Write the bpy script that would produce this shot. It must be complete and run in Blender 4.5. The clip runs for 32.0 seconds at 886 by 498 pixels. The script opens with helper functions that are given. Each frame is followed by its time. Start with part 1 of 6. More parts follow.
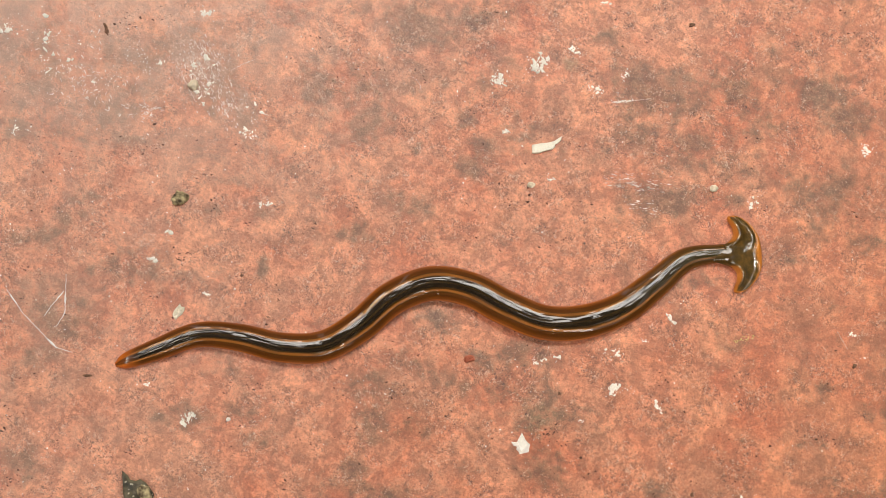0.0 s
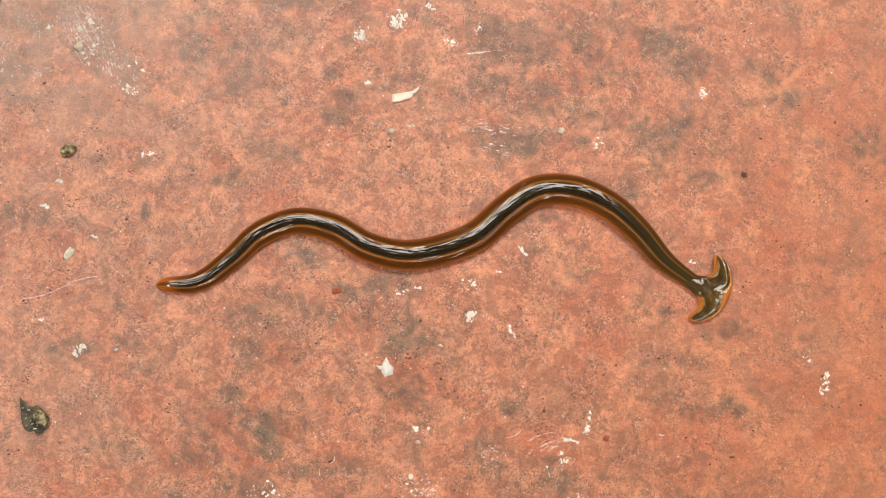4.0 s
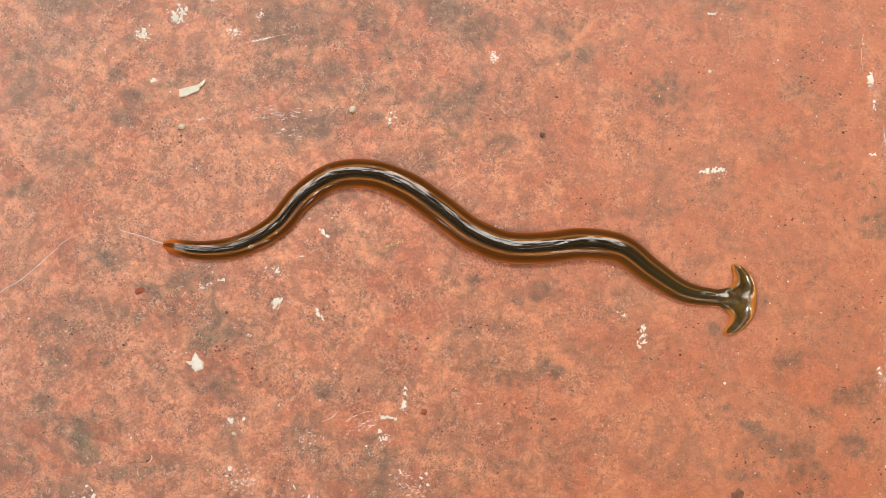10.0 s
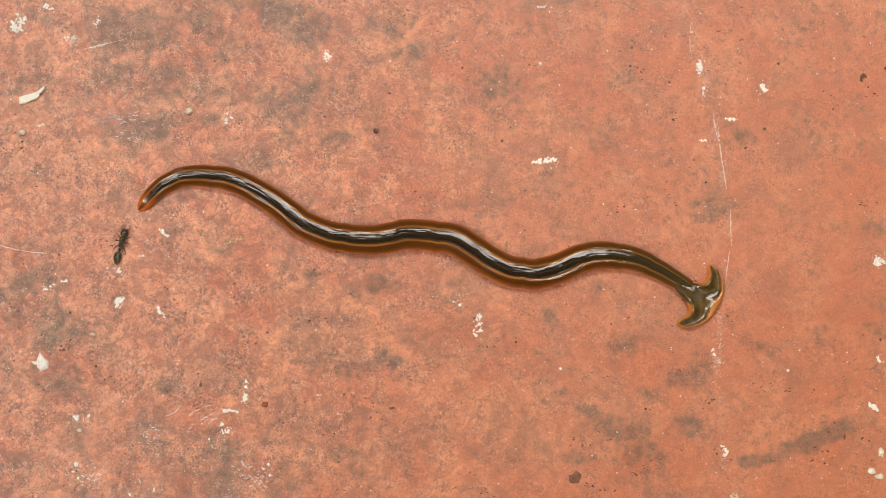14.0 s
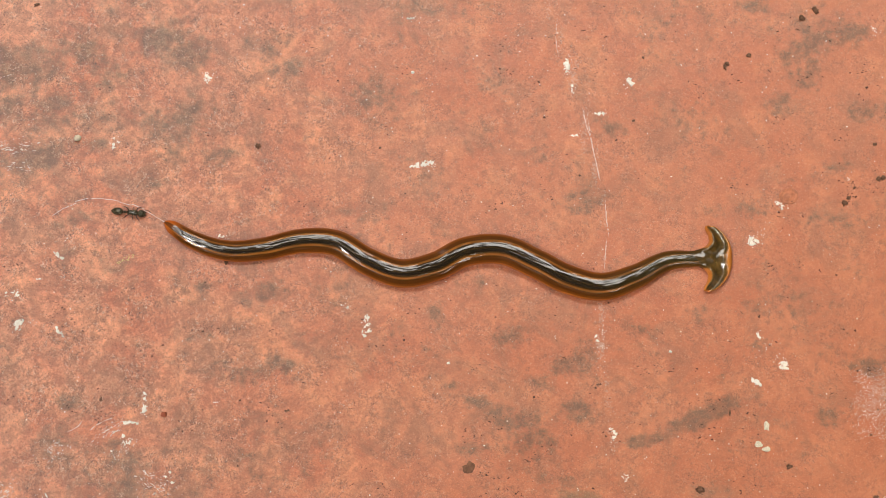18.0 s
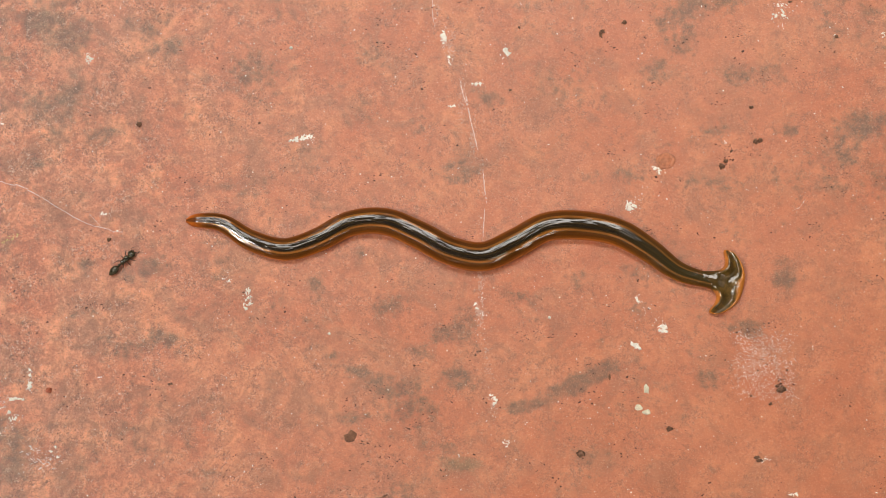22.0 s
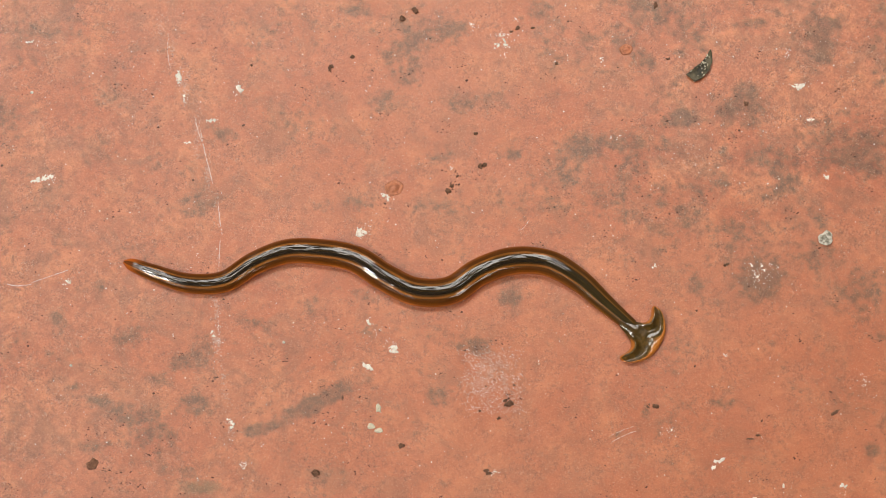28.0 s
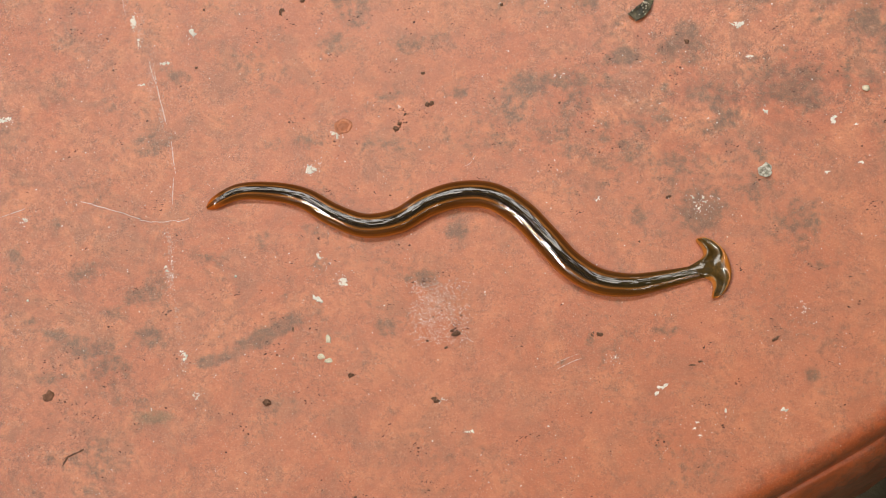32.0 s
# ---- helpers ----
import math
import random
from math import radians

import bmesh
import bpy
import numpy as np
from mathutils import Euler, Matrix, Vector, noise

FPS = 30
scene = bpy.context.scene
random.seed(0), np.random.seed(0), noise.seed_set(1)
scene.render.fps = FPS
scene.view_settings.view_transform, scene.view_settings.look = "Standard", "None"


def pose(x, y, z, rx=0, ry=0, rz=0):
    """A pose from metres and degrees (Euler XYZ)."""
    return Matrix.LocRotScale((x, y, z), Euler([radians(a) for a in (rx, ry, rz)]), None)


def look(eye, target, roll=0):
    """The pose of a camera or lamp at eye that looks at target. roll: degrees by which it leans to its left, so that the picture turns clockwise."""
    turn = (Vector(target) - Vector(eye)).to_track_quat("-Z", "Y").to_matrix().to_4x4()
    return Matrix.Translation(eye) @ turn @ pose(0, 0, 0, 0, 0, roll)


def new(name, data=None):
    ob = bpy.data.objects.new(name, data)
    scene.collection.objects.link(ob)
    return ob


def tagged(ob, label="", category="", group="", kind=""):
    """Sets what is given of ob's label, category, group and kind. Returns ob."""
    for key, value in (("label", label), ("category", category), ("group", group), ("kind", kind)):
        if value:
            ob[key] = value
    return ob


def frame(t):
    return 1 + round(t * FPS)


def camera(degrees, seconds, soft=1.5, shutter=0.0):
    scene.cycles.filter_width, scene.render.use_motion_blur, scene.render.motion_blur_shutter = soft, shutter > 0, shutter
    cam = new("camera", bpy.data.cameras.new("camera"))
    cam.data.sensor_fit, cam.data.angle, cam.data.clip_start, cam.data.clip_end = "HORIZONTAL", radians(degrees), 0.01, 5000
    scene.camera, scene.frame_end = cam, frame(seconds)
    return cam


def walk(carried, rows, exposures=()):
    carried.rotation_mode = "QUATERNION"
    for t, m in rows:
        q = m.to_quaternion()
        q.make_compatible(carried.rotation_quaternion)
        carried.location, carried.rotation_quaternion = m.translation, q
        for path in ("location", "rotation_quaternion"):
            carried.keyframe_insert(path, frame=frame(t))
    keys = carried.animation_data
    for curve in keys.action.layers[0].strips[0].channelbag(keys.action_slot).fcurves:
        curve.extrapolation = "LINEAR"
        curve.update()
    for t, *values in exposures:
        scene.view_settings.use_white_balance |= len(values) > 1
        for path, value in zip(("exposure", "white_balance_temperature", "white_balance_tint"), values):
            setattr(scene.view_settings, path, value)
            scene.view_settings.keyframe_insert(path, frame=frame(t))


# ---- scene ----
cam = camera(24.00, 32.0, 0.92)
PATH = [
    (0, pose(-0.02433, 0.00537, 0.32509, 6.556, -8.414, 11.099)),
    (0.5, pose(-0.01697, 0.00555, 0.32801, 6.730, -7.478, 11.672)),
    (1, pose(-0.01183, 0.00466, 0.32866, 6.005, -7.644, 11.487)),
    (1.5, pose(-0.01471, 0.00495, 0.33018, 5.969, -8.054, 11.407)),
    (2, pose(-0.01603, 0.00583, 0.32903, 6.024, -8.068, 11.480)),
    (2.5, pose(-0.01011, 0.00884, 0.32900, 5.615, -7.469, 11.388)),
    (3, pose(0.00155, 0.00795, 0.33122, 5.921, -6.743, 10.880)),
    (3.5, pose(-0.00161, 0.01133, 0.33895, 5.065, -7.262, 10.531)),
    (4, pose(0.00132, 0.00205, 0.35961, 5.773, -7.247, 9.959)),
    (4.5, pose(0.00595, 0.00715, 0.35949, 5.462, -6.981, 9.327)),
    (6.5, pose(0.01746, 0.00737, 0.35909, 5.343, -6.228, 8.136)),
    (7, pose(0.01861, 0.00668, 0.35756, 5.385, -6.390, 7.690)),
    (7.5, pose(0.02803, 0.01461, 0.35988, 4.753, -5.602, 7.329)),
    (8, pose(0.03961, 0.01322, 0.36099, 5.194, -5.037, 7.162)),
    (8.5, pose(0.04150, 0.01087, 0.36017, 5.263, -5.245, 6.694)),
    (9, pose(0.04557, 0.00819, 0.36290, 5.253, -4.665, 6.285)),
    (9.5, pose(0.04680, 0.00777, 0.36175, 5.040, -4.513, 5.622)),
    (10, pose(0.04846, 0.01228, 0.36432, 5.133, -4.612, 4.720)),
    (10.5, pose(0.05726, 0.00758, 0.36538, 5.837, -4.133, 4.259)),
    (11, pose(0.05559, 0.00820, 0.36413, 5.793, -4.574, 4.081)),
    (11.5, pose(0.05697, 0.01136, 0.36343, 5.548, -4.408, 4.203)),
    (12, pose(0.06206, 0.00669, 0.36456, 6.195, -3.728, 4.296)),
    (12.5, pose(0.06609, 0.01488, 0.36876, 4.835, -3.734, 3.716)),
    (13, pose(0.08555, 0.01263, 0.37263, 5.267, -2.476, 3.434)),
    (13.5, pose(0.08562, 0.01665, 0.37433, 4.760, -3.131, 3.405)),
    (15.5, pose(0.09290, 0.00456, 0.38092, 6.140, -2.877, 1.669)),
    (16, pose(0.10270, 0.00647, 0.38275, 6.193, -2.048, 0.959)),
    (16.5, pose(0.11208, -0.00038, 0.38280, 7.176, -1.562, 0.359)),
    (17, pose(0.11473, -0.00110, 0.38497, 7.218, -1.270, 0.231)),
    (17.5, pose(0.11433, -0.00281, 0.38670, 7.678, -1.409, -0.127)),
    (18, pose(0.11629, -0.00689, 0.38726, 8.299, -1.387, -0.187)),
    (18.5, pose(0.11506, -0.01029, 0.38684, 8.539, -1.388, -0.060)),
    (19, pose(0.11600, -0.00800, 0.38813, 8.264, -1.267, -0.092)),
    (19.5, pose(0.12305, -0.00891, 0.38715, 8.359, -0.715, -0.191)),
    (20, pose(0.13161, -0.00690, 0.38676, 7.990, -0.341, -0.541)),
    (20.5, pose(0.13307, -0.00860, 0.38807, 8.178, -0.382, -0.839)),
    (21, pose(0.13790, -0.01265, 0.38837, 8.608, 0.125, -0.882)),
    (21.5, pose(0.14353, -0.01517, 0.39004, 8.684, 0.109, -1.065)),
    (22, pose(0.15068, -0.01781, 0.38962, 8.964, 0.511, -1.263)),
    (22.5, pose(0.15419, -0.02012, 0.38978, 9.168, 0.608, -1.617)),
    (23, pose(0.15832, -0.02448, 0.39052, 9.564, 0.833, -2.126)),
    (23.5, pose(0.16392, -0.02758, 0.39209, 9.825, 1.042, -2.350)),
    (24, pose(0.16434, -0.03020, 0.39270, 10.014, 0.556, -2.419)),
    (24.5, pose(0.16859, -0.03063, 0.39325, 10.115, 0.950, -2.247)),
    (26.5, pose(0.17169, -0.01429, 0.39746, 9.453, -0.675, -2.732)),
    (27, pose(0.18978, -0.01797, 0.39728, 10.025, 0.401, -2.599)),
    (27.5, pose(0.19529, -0.02220, 0.39821, 10.435, 0.372, -2.725)),
    (28, pose(0.20141, -0.03401, 0.40025, 11.392, 0.824, -3.258)),
    (28.5, pose(0.20727, -0.04949, 0.40163, 11.812, 1.118, -3.703)),
    (29, pose(0.20239, -0.05371, 0.40514, 11.637, 0.393, -3.728)),
    (29.5, pose(0.20488, -0.05369, 0.40413, 12.411, 0.540, -3.429)),
    (30, pose(0.20642, -0.05475, 0.40237, 12.376, 0.781, -3.559)),
    (30.5, pose(0.20685, -0.05629, 0.40377, 12.428, 0.917, -3.999)),
    (31, pose(0.20909, -0.05629, 0.40465, 12.450, 1.061, -3.879)),
    (31.5, pose(0.20929, -0.05736, 0.40343, 12.722, 0.924, -3.903)),
    (32, pose(0.21268, -0.06184, 0.40342, 13.161, 1.284, -3.709)),
]
walk(cam, PATH, exposures=[(0, 1.05), (16, 0.88), (32, 0.74)])

# World: a hazy sky, brightest high up
world = bpy.data.worlds.new("world")
scene.world = world
world.use_nodes = True
SUN_AZ, SUN_EL = radians(207), radians(59)
_wn = world.node_tree
_sky = _wn.nodes.new("ShaderNodeTexSky")
_sky.sky_type, _sky.sun_disc = "NISHITA", False
_sky.sun_elevation, _sky.sun_rotation = SUN_EL, radians(90) - SUN_AZ
_sky.air_density, _sky.dust_density, _sky.ozone_density = 1.0, 4.0, 1.0
_grey = _wn.nodes.new("ShaderNodeHueSaturation")
_grey.inputs["Saturation"].default_value = 0.04
_wn.links.new(_sky.outputs[0], _grey.inputs["Color"])
_warm = _wn.nodes.new("ShaderNodeMix")
_warm.data_type, _warm.blend_type = "RGBA", "MULTIPLY"
_warm.inputs[0].default_value, _warm.inputs[7].default_value = 1.0, (1.0, 0.94, 0.87, 1)
_wn.links.new(_grey.outputs[0], _warm.inputs[6])
_wn.links.new(_warm.outputs[2], _wn.nodes["Background"].inputs[0])
_wn.nodes["Background"].inputs[1].default_value = 0.15
sun = new("sun", bpy.data.lights.new("sun", "SUN"))
sun.data.energy, sun.data.angle, sun.data.color = 0.65, radians(10), (1.0, 0.95, 0.88)
sun.matrix_world = look((math.cos(SUN_AZ) * math.cos(SUN_EL), math.sin(SUN_AZ) * math.cos(SUN_EL), math.sin(SUN_EL)), (0, 0, 0))
# added fill lamps for highlights: north of the unseen slab, above the south blocker
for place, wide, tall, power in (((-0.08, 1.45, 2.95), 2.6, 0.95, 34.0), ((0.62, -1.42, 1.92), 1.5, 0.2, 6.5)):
    fill = new("fill_light", bpy.data.lights.new("fill_light", "AREA"))
    fill.data.shape, fill.data.size, fill.data.size_y = "RECTANGLE", wide, tall
    fill.data.energy, fill.data.color = power, (1.0, 0.945, 0.875)
    fill.matrix_world = look(place, (0.13, 0.04, 0.0))
MM = 0.001


# ---- materials ----
class Mat:
    """A small builder for node materials."""

    def __init__(self, name, rough=0.6, spec=0.5, metal=0.0):
        self.m = bpy.data.materials.new(name)
        self.m.use_nodes = True
        self.t = self.m.node_tree
        self.b = self.t.nodes["Principled BSDF"]
        self.b.inputs["Roughness"].default_value = rough
        self.b.inputs["Specular IOR Level"].default_value = spec
        self.b.inputs["Metallic"].default_value = metal
        self.co = self.t.nodes.new("ShaderNodeTexCoord").outputs["Object"]

    def put(self, socket, value):
        if isinstance(value, (int, float)):
            socket.default_value = value
        elif isinstance(value, tuple):
            socket.default_value = (*value, 1) if len(value) == 3 and len(socket.default_value) == 4 else value
        else:
            self.t.links.new(value, socket)

    def base(self, color):
        self.put(self.b.inputs["Base Color"], color)
        return self

    def rough(self, v):
        self.put(self.b.inputs["Roughness"], v)
        return self

    def noise(self, size, detail=3.0, rough=0.55, co=None, distort=0.0):
        n = self.t.nodes.new("ShaderNodeTexNoise")
        n.inputs["Scale"].default_value, n.inputs["Detail"].default_value = 1 / size, detail
        n.inputs["Roughness"].default_value, n.inputs["Distortion"].default_value = rough, distort
        self.t.links.new(co or self.co, n.inputs["Vector"])
        return n.outputs["Fac"]

    def cells(self, size, co=None):
        n = self.t.nodes.new("ShaderNodeTexVoronoi")
        n.inputs["Scale"].default_value = 1 / size
        self.t.links.new(co or self.co, n.inputs["Vector"])
        return n.outputs["Distance"], n.outputs["Color"]

    def attr(self, name):
        n = self.t.nodes.new("ShaderNodeAttribute")
        n.attribute_name = name
        return n.outputs["Fac"]

    def calc(self, op, a, b=0.0, c=None):
        n = self.t.nodes.new("ShaderNodeMath")
        n.operation = op
        self.put(n.inputs[0], a), self.put(n.inputs[1], b)
        if c is not None:
            self.put(n.inputs[2], c)
        return n.outputs[0]

    def ramp(self, v, lo, hi, a=0.0, b=1.0):
        n = self.t.nodes.new("ShaderNodeMapRange")
        n.interpolation_type = "SMOOTHSTEP"
        for key, value in (("From Min", lo), ("From Max", hi), ("To Min", a), ("To Max", b), ("Value", v)):
            self.put(n.inputs[key], value)
        return n.outputs[0]

    def mix(self, fac, a, b, mode="MIX"):
        n = self.t.nodes.new("ShaderNodeMix")
        n.data_type, n.blend_type = "RGBA", mode
        self.put(n.inputs[0], fac), self.put(n.inputs[6], a), self.put(n.inputs[7], b)
        return n.outputs[2]

    def bump(self, height, strength, dist):
        n = self.t.nodes.new("ShaderNodeBump")
        n.inputs["Strength"].default_value, n.inputs["Distance"].default_value = strength, dist
        self.t.links.new(height, n.inputs["Height"])
        for s in ("Normal", "Coat Normal"):
            self.t.links.new(n.outputs[0], self.b.inputs[s])
        return self


def red_paint():
    m = Mat("red_floor_paint", 0.5, 0.8)
    big, mid = m.noise(0.024, 4), m.noise(0.0065, 6, 0.66, distort=0.3)
    fine, grit, dust = m.noise(0.0016, 6, 0.7), m.noise(0.00042, 3, 0.7), m.noise(0.00019, 2)
    hue, veil = m.noise(0.013, 5, 0.6, distort=0.6), m.noise(0.0095, 6, 0.7, distort=0.8)
    worn = m.attr("worn")
    col = m.mix(m.ramp(big, 0.34, 0.66), (0.54, 0.165, 0.076), (0.60, 0.235, 0.130))
    col = m.mix(m.calc("MULTIPLY", worn, m.ramp(hue, 0.44, 0.60, 0, 0.8)), col, (0.55, 0.25, 0.150))
    col = m.mix(m.ramp(m.calc("ADD", m.calc("MULTIPLY", mid, 0.6), m.calc("MULTIPLY", hue, 0.4)), 0.46, 0.62, 0, 0.75), col, (0.84, 0.37, 0.198))
    col = m.mix(m.ramp(fine, 0.53, 0.62, 0, 0.5), col, (0.36, 0.105, 0.050))
    col = m.mix(m.ramp(worn, 0.4, 0.9, 0.6, 0.0), col, (0.55, 0.172, 0.070))
    col = m.mix(m.attr("fresh"), col, m.mix(m.ramp(fine, 0.4, 0.65), (0.60, 0.155, 0.050), (0.44, 0.110, 0.038)))
    # a thin film of grime everywhere, thick where it has gathered
    broken = m.calc("ADD", m.calc("MULTIPLY", m.calc("SUBTRACT", mid, 0.5), 1.3), m.calc("MULTIPLY", m.calc("SUBTRACT", fine, 0.5), 1.9))
    broken = m.calc("ADD", broken, m.calc("MULTIPLY", m.calc("SUBTRACT", grit, 0.5), 0.9))
    dirt = m.calc("ADD", m.attr("dirt"), broken)
    tint = m.mix(m.ramp(hue, 0.4, 0.62), (0.165, 0.090, 0.047), (0.145, 0.096, 0.062))
    film = m.calc("ADD", veil, m.calc("MULTIPLY", broken, 0.12))
    col = m.mix(m.calc("MULTIPLY", worn, m.ramp(film, 0.46, 0.64, 0, 0.75)), col, (0.27, 0.130, 0.075))
    col = m.mix(m.calc("MULTIPLY", m.ramp(worn, 0.72, 1.0, 0, 0.5), m.ramp(mid, 0.36, 0.56)), col, (0.74, 0.34, 0.215))
    col = m.mix(m.calc("MULTIPLY", m.ramp(dirt, 0.13, 0.92, 0, 0.84), m.ramp(m.calc("ADD", fine, m.calc("MULTIPLY", mid, 0.6)), 0.62, 0.95, 0.6, 1.0)), col, tint)
    moss = m.calc("ADD", m.attr("moss"), m.calc("MULTIPLY", broken, 0.6))
    col = m.mix(m.ramp(moss, 0.35, 0.95, 0, 0.65), col, (0.16, 0.135, 0.07))
    pale = m.calc("ADD", m.attr("pale"), m.calc("MULTIPLY", m.calc("SUBTRACT", m.calc("ADD", grit, m.calc("MULTIPLY", fine, 0.5)), 0.75), 3.0))
    col = m.mix(m.ramp(pale, 0.55, 1.15, 0, 0.6), col, (0.58, 0.43, 0.39))
    # rubbed light grains and dark pits
    col = m.mix(m.ramp(grit, 0.55, 0.70, 0, 0.35), col, (0.82, 0.46, 0.31))
    col = m.mix(m.calc("MULTIPLY", m.ramp(worn, 0.4, 0.9, 0.3, 1.0), m.ramp(grit, 0.43, 0.30, 0, 0.8)), col, (0.16, 0.056, 0.03))
    col = m.mix(m.ramp(dust, 0.56, 0.72, 0, 0.25), col, (0.80, 0.52, 0.38))
    # flecks: red-brown ones nearly everywhere, dark ones in clusters; a few glints painted in as white dots
    near = m.noise(0.006, 5, 0.68)
    for size, width, lo, hi, much, shade in ((0.00085, 0.26, 0.44, 0.60, 0.7, (0.25, 0.078, 0.038)), (0.0012, 0.2, 0.50, 0.60, 0.9, (0.09, 0.044, 0.028)),
                                             (0.0006, 0.24, 0.51, 0.60, 0.9, (0.11, 0.05, 0.03))):
        d, c = m.cells(size)
        fleck = m.calc("MULTIPLY", m.ramp(m.calc("ADD", d, m.calc("MULTIPLY", m.calc("SUBTRACT", dust, 0.5), 0.5)), width * 0.4, width, 1, 0), m.calc("MULTIPLY", m.ramp(near, lo, hi), m.ramp(worn, 0.4, 0.9, 0.4, 1.0)))
        col = m.mix(m.calc("MULTIPLY", fleck, much), col, shade)
    d2, c2 = m.cells(0.0023)
    glint = m.calc("MULTIPLY", m.ramp(d2, 0.05, 0.09, 1, 0), m.ramp(m.noise(0.005, 2), 0.5, 0.6))
    col = m.mix(m.calc("MULTIPLY", glint, 0.85), col, (0.80, 0.70, 0.60))
    # worn grain: lighter crests and darker hollows of the brushed paint
    grain, coarse = m.noise(0.0008, 8, 0.78, distort=0.4), m.noise(0.0028, 6, 0.7, distort=0.5)
    col = m.mix(m.ramp(worn, 0.4, 0.95, 0.15, 1.0), col, m.mix(m.ramp(grain, 0.43, 0.57), (0.82, 0.78, 0.76), (1.13, 1.12, 1.11)), "MULTIPLY")
    col = m.mix(m.ramp(worn, 0.4, 0.95, 0.25, 1.0), col, m.mix(m.ramp(coarse, 0.455, 0.53), (0.82, 0.77, 0.74), (1.12, 1.12, 1.12)), "MULTIPLY")
    # crazed paint: short curled cracks, dark ones and ones with lifted pale lips
    curl, curl2 = m.noise(0.0013, 4, 0.62, distort=1.2), m.noise(0.0010, 4, 0.62, distort=1.0)
    crazed = m.calc("MULTIPLY", m.ramp(near, 0.45, 0.56), m.ramp(worn, 0.4, 0.9, 0.55, 1.0))
    dark_crack = m.calc("MULTIPLY", m.ramp(m.calc("ABSOLUTE", m.calc("SUBTRACT", curl, 0.56)), 0.006, 0.032, 1, 0), crazed)
    col = m.mix(m.calc("MULTIPLY", dark_crack, 0.82), col, (0.15, 0.060, 0.032))
    pale_lip = m.calc("MULTIPLY", m.ramp(m.calc("ABSOLUTE", m.calc("SUBTRACT", curl2, 0.60)), 0.004, 0.018, 1, 0), crazed)
    col = m.mix(m.calc("MULTIPLY", m.calc("MULTIPLY", pale_lip, m.ramp(worn, 0.4, 0.9, 0.35, 0.75)), 1.0), col, (0.86, 0.62, 0.50))
    # a pale sheen over the far left part, put into the colour
    col = m.mix(m.calc("MULTIPLY", m.attr("left_sheen"), m.ramp(m.calc("ADD", veil, m.calc("MULTIPLY", grain, 0.5)), 0.60, 0.82, 0.35, 1.0)), col, (0.66, 0.46, 0.385))
    col = m.mix(1.0, col, (0.945, 0.862, 0.762), "MULTIPLY")
    m.base(col)
    m.rough(m.ramp(m.calc("ADD", mid, m.calc("MULTIPLY", grit, 0.4)), 0.4, 1.0, 0.30, 0.44))
    h = m.calc("ADD", m.calc("MULTIPLY", fine, 1.2), m.calc("MULTIPLY", grit, 0.45))
    m.bump(m.calc("SUBTRACT", h, m.calc("MULTIPLY", fleck, 0.35)), 0.34, 0.0003)
    return m.m


def plain(name, color, rough=0.7, size=0.001, vary=0.35, spec=0.4, bump=0.0002, second=None):
    m = Mat(name, rough, spec)
    n = m.noise(size, 4)
    dark = tuple(c * (1 - vary) for c in color)
    m.base(m.mix(m.ramp(n, 0.3, 0.7), dark, second or color))
    m.bump(m.noise(size * 0.4, 3), 0.6, bump)
    return m.m


def wet(m, height, dist, rough=0.03):
    """A clear film of slime over the skin."""
    m.b.inputs["Coat Weight"].default_value, m.b.inputs["Coat Roughness"].default_value = 1.0, rough
    m.b.inputs["Coat IOR"].default_value = 1.6
    m.bump(height, 1.0, dist)
    return m.m


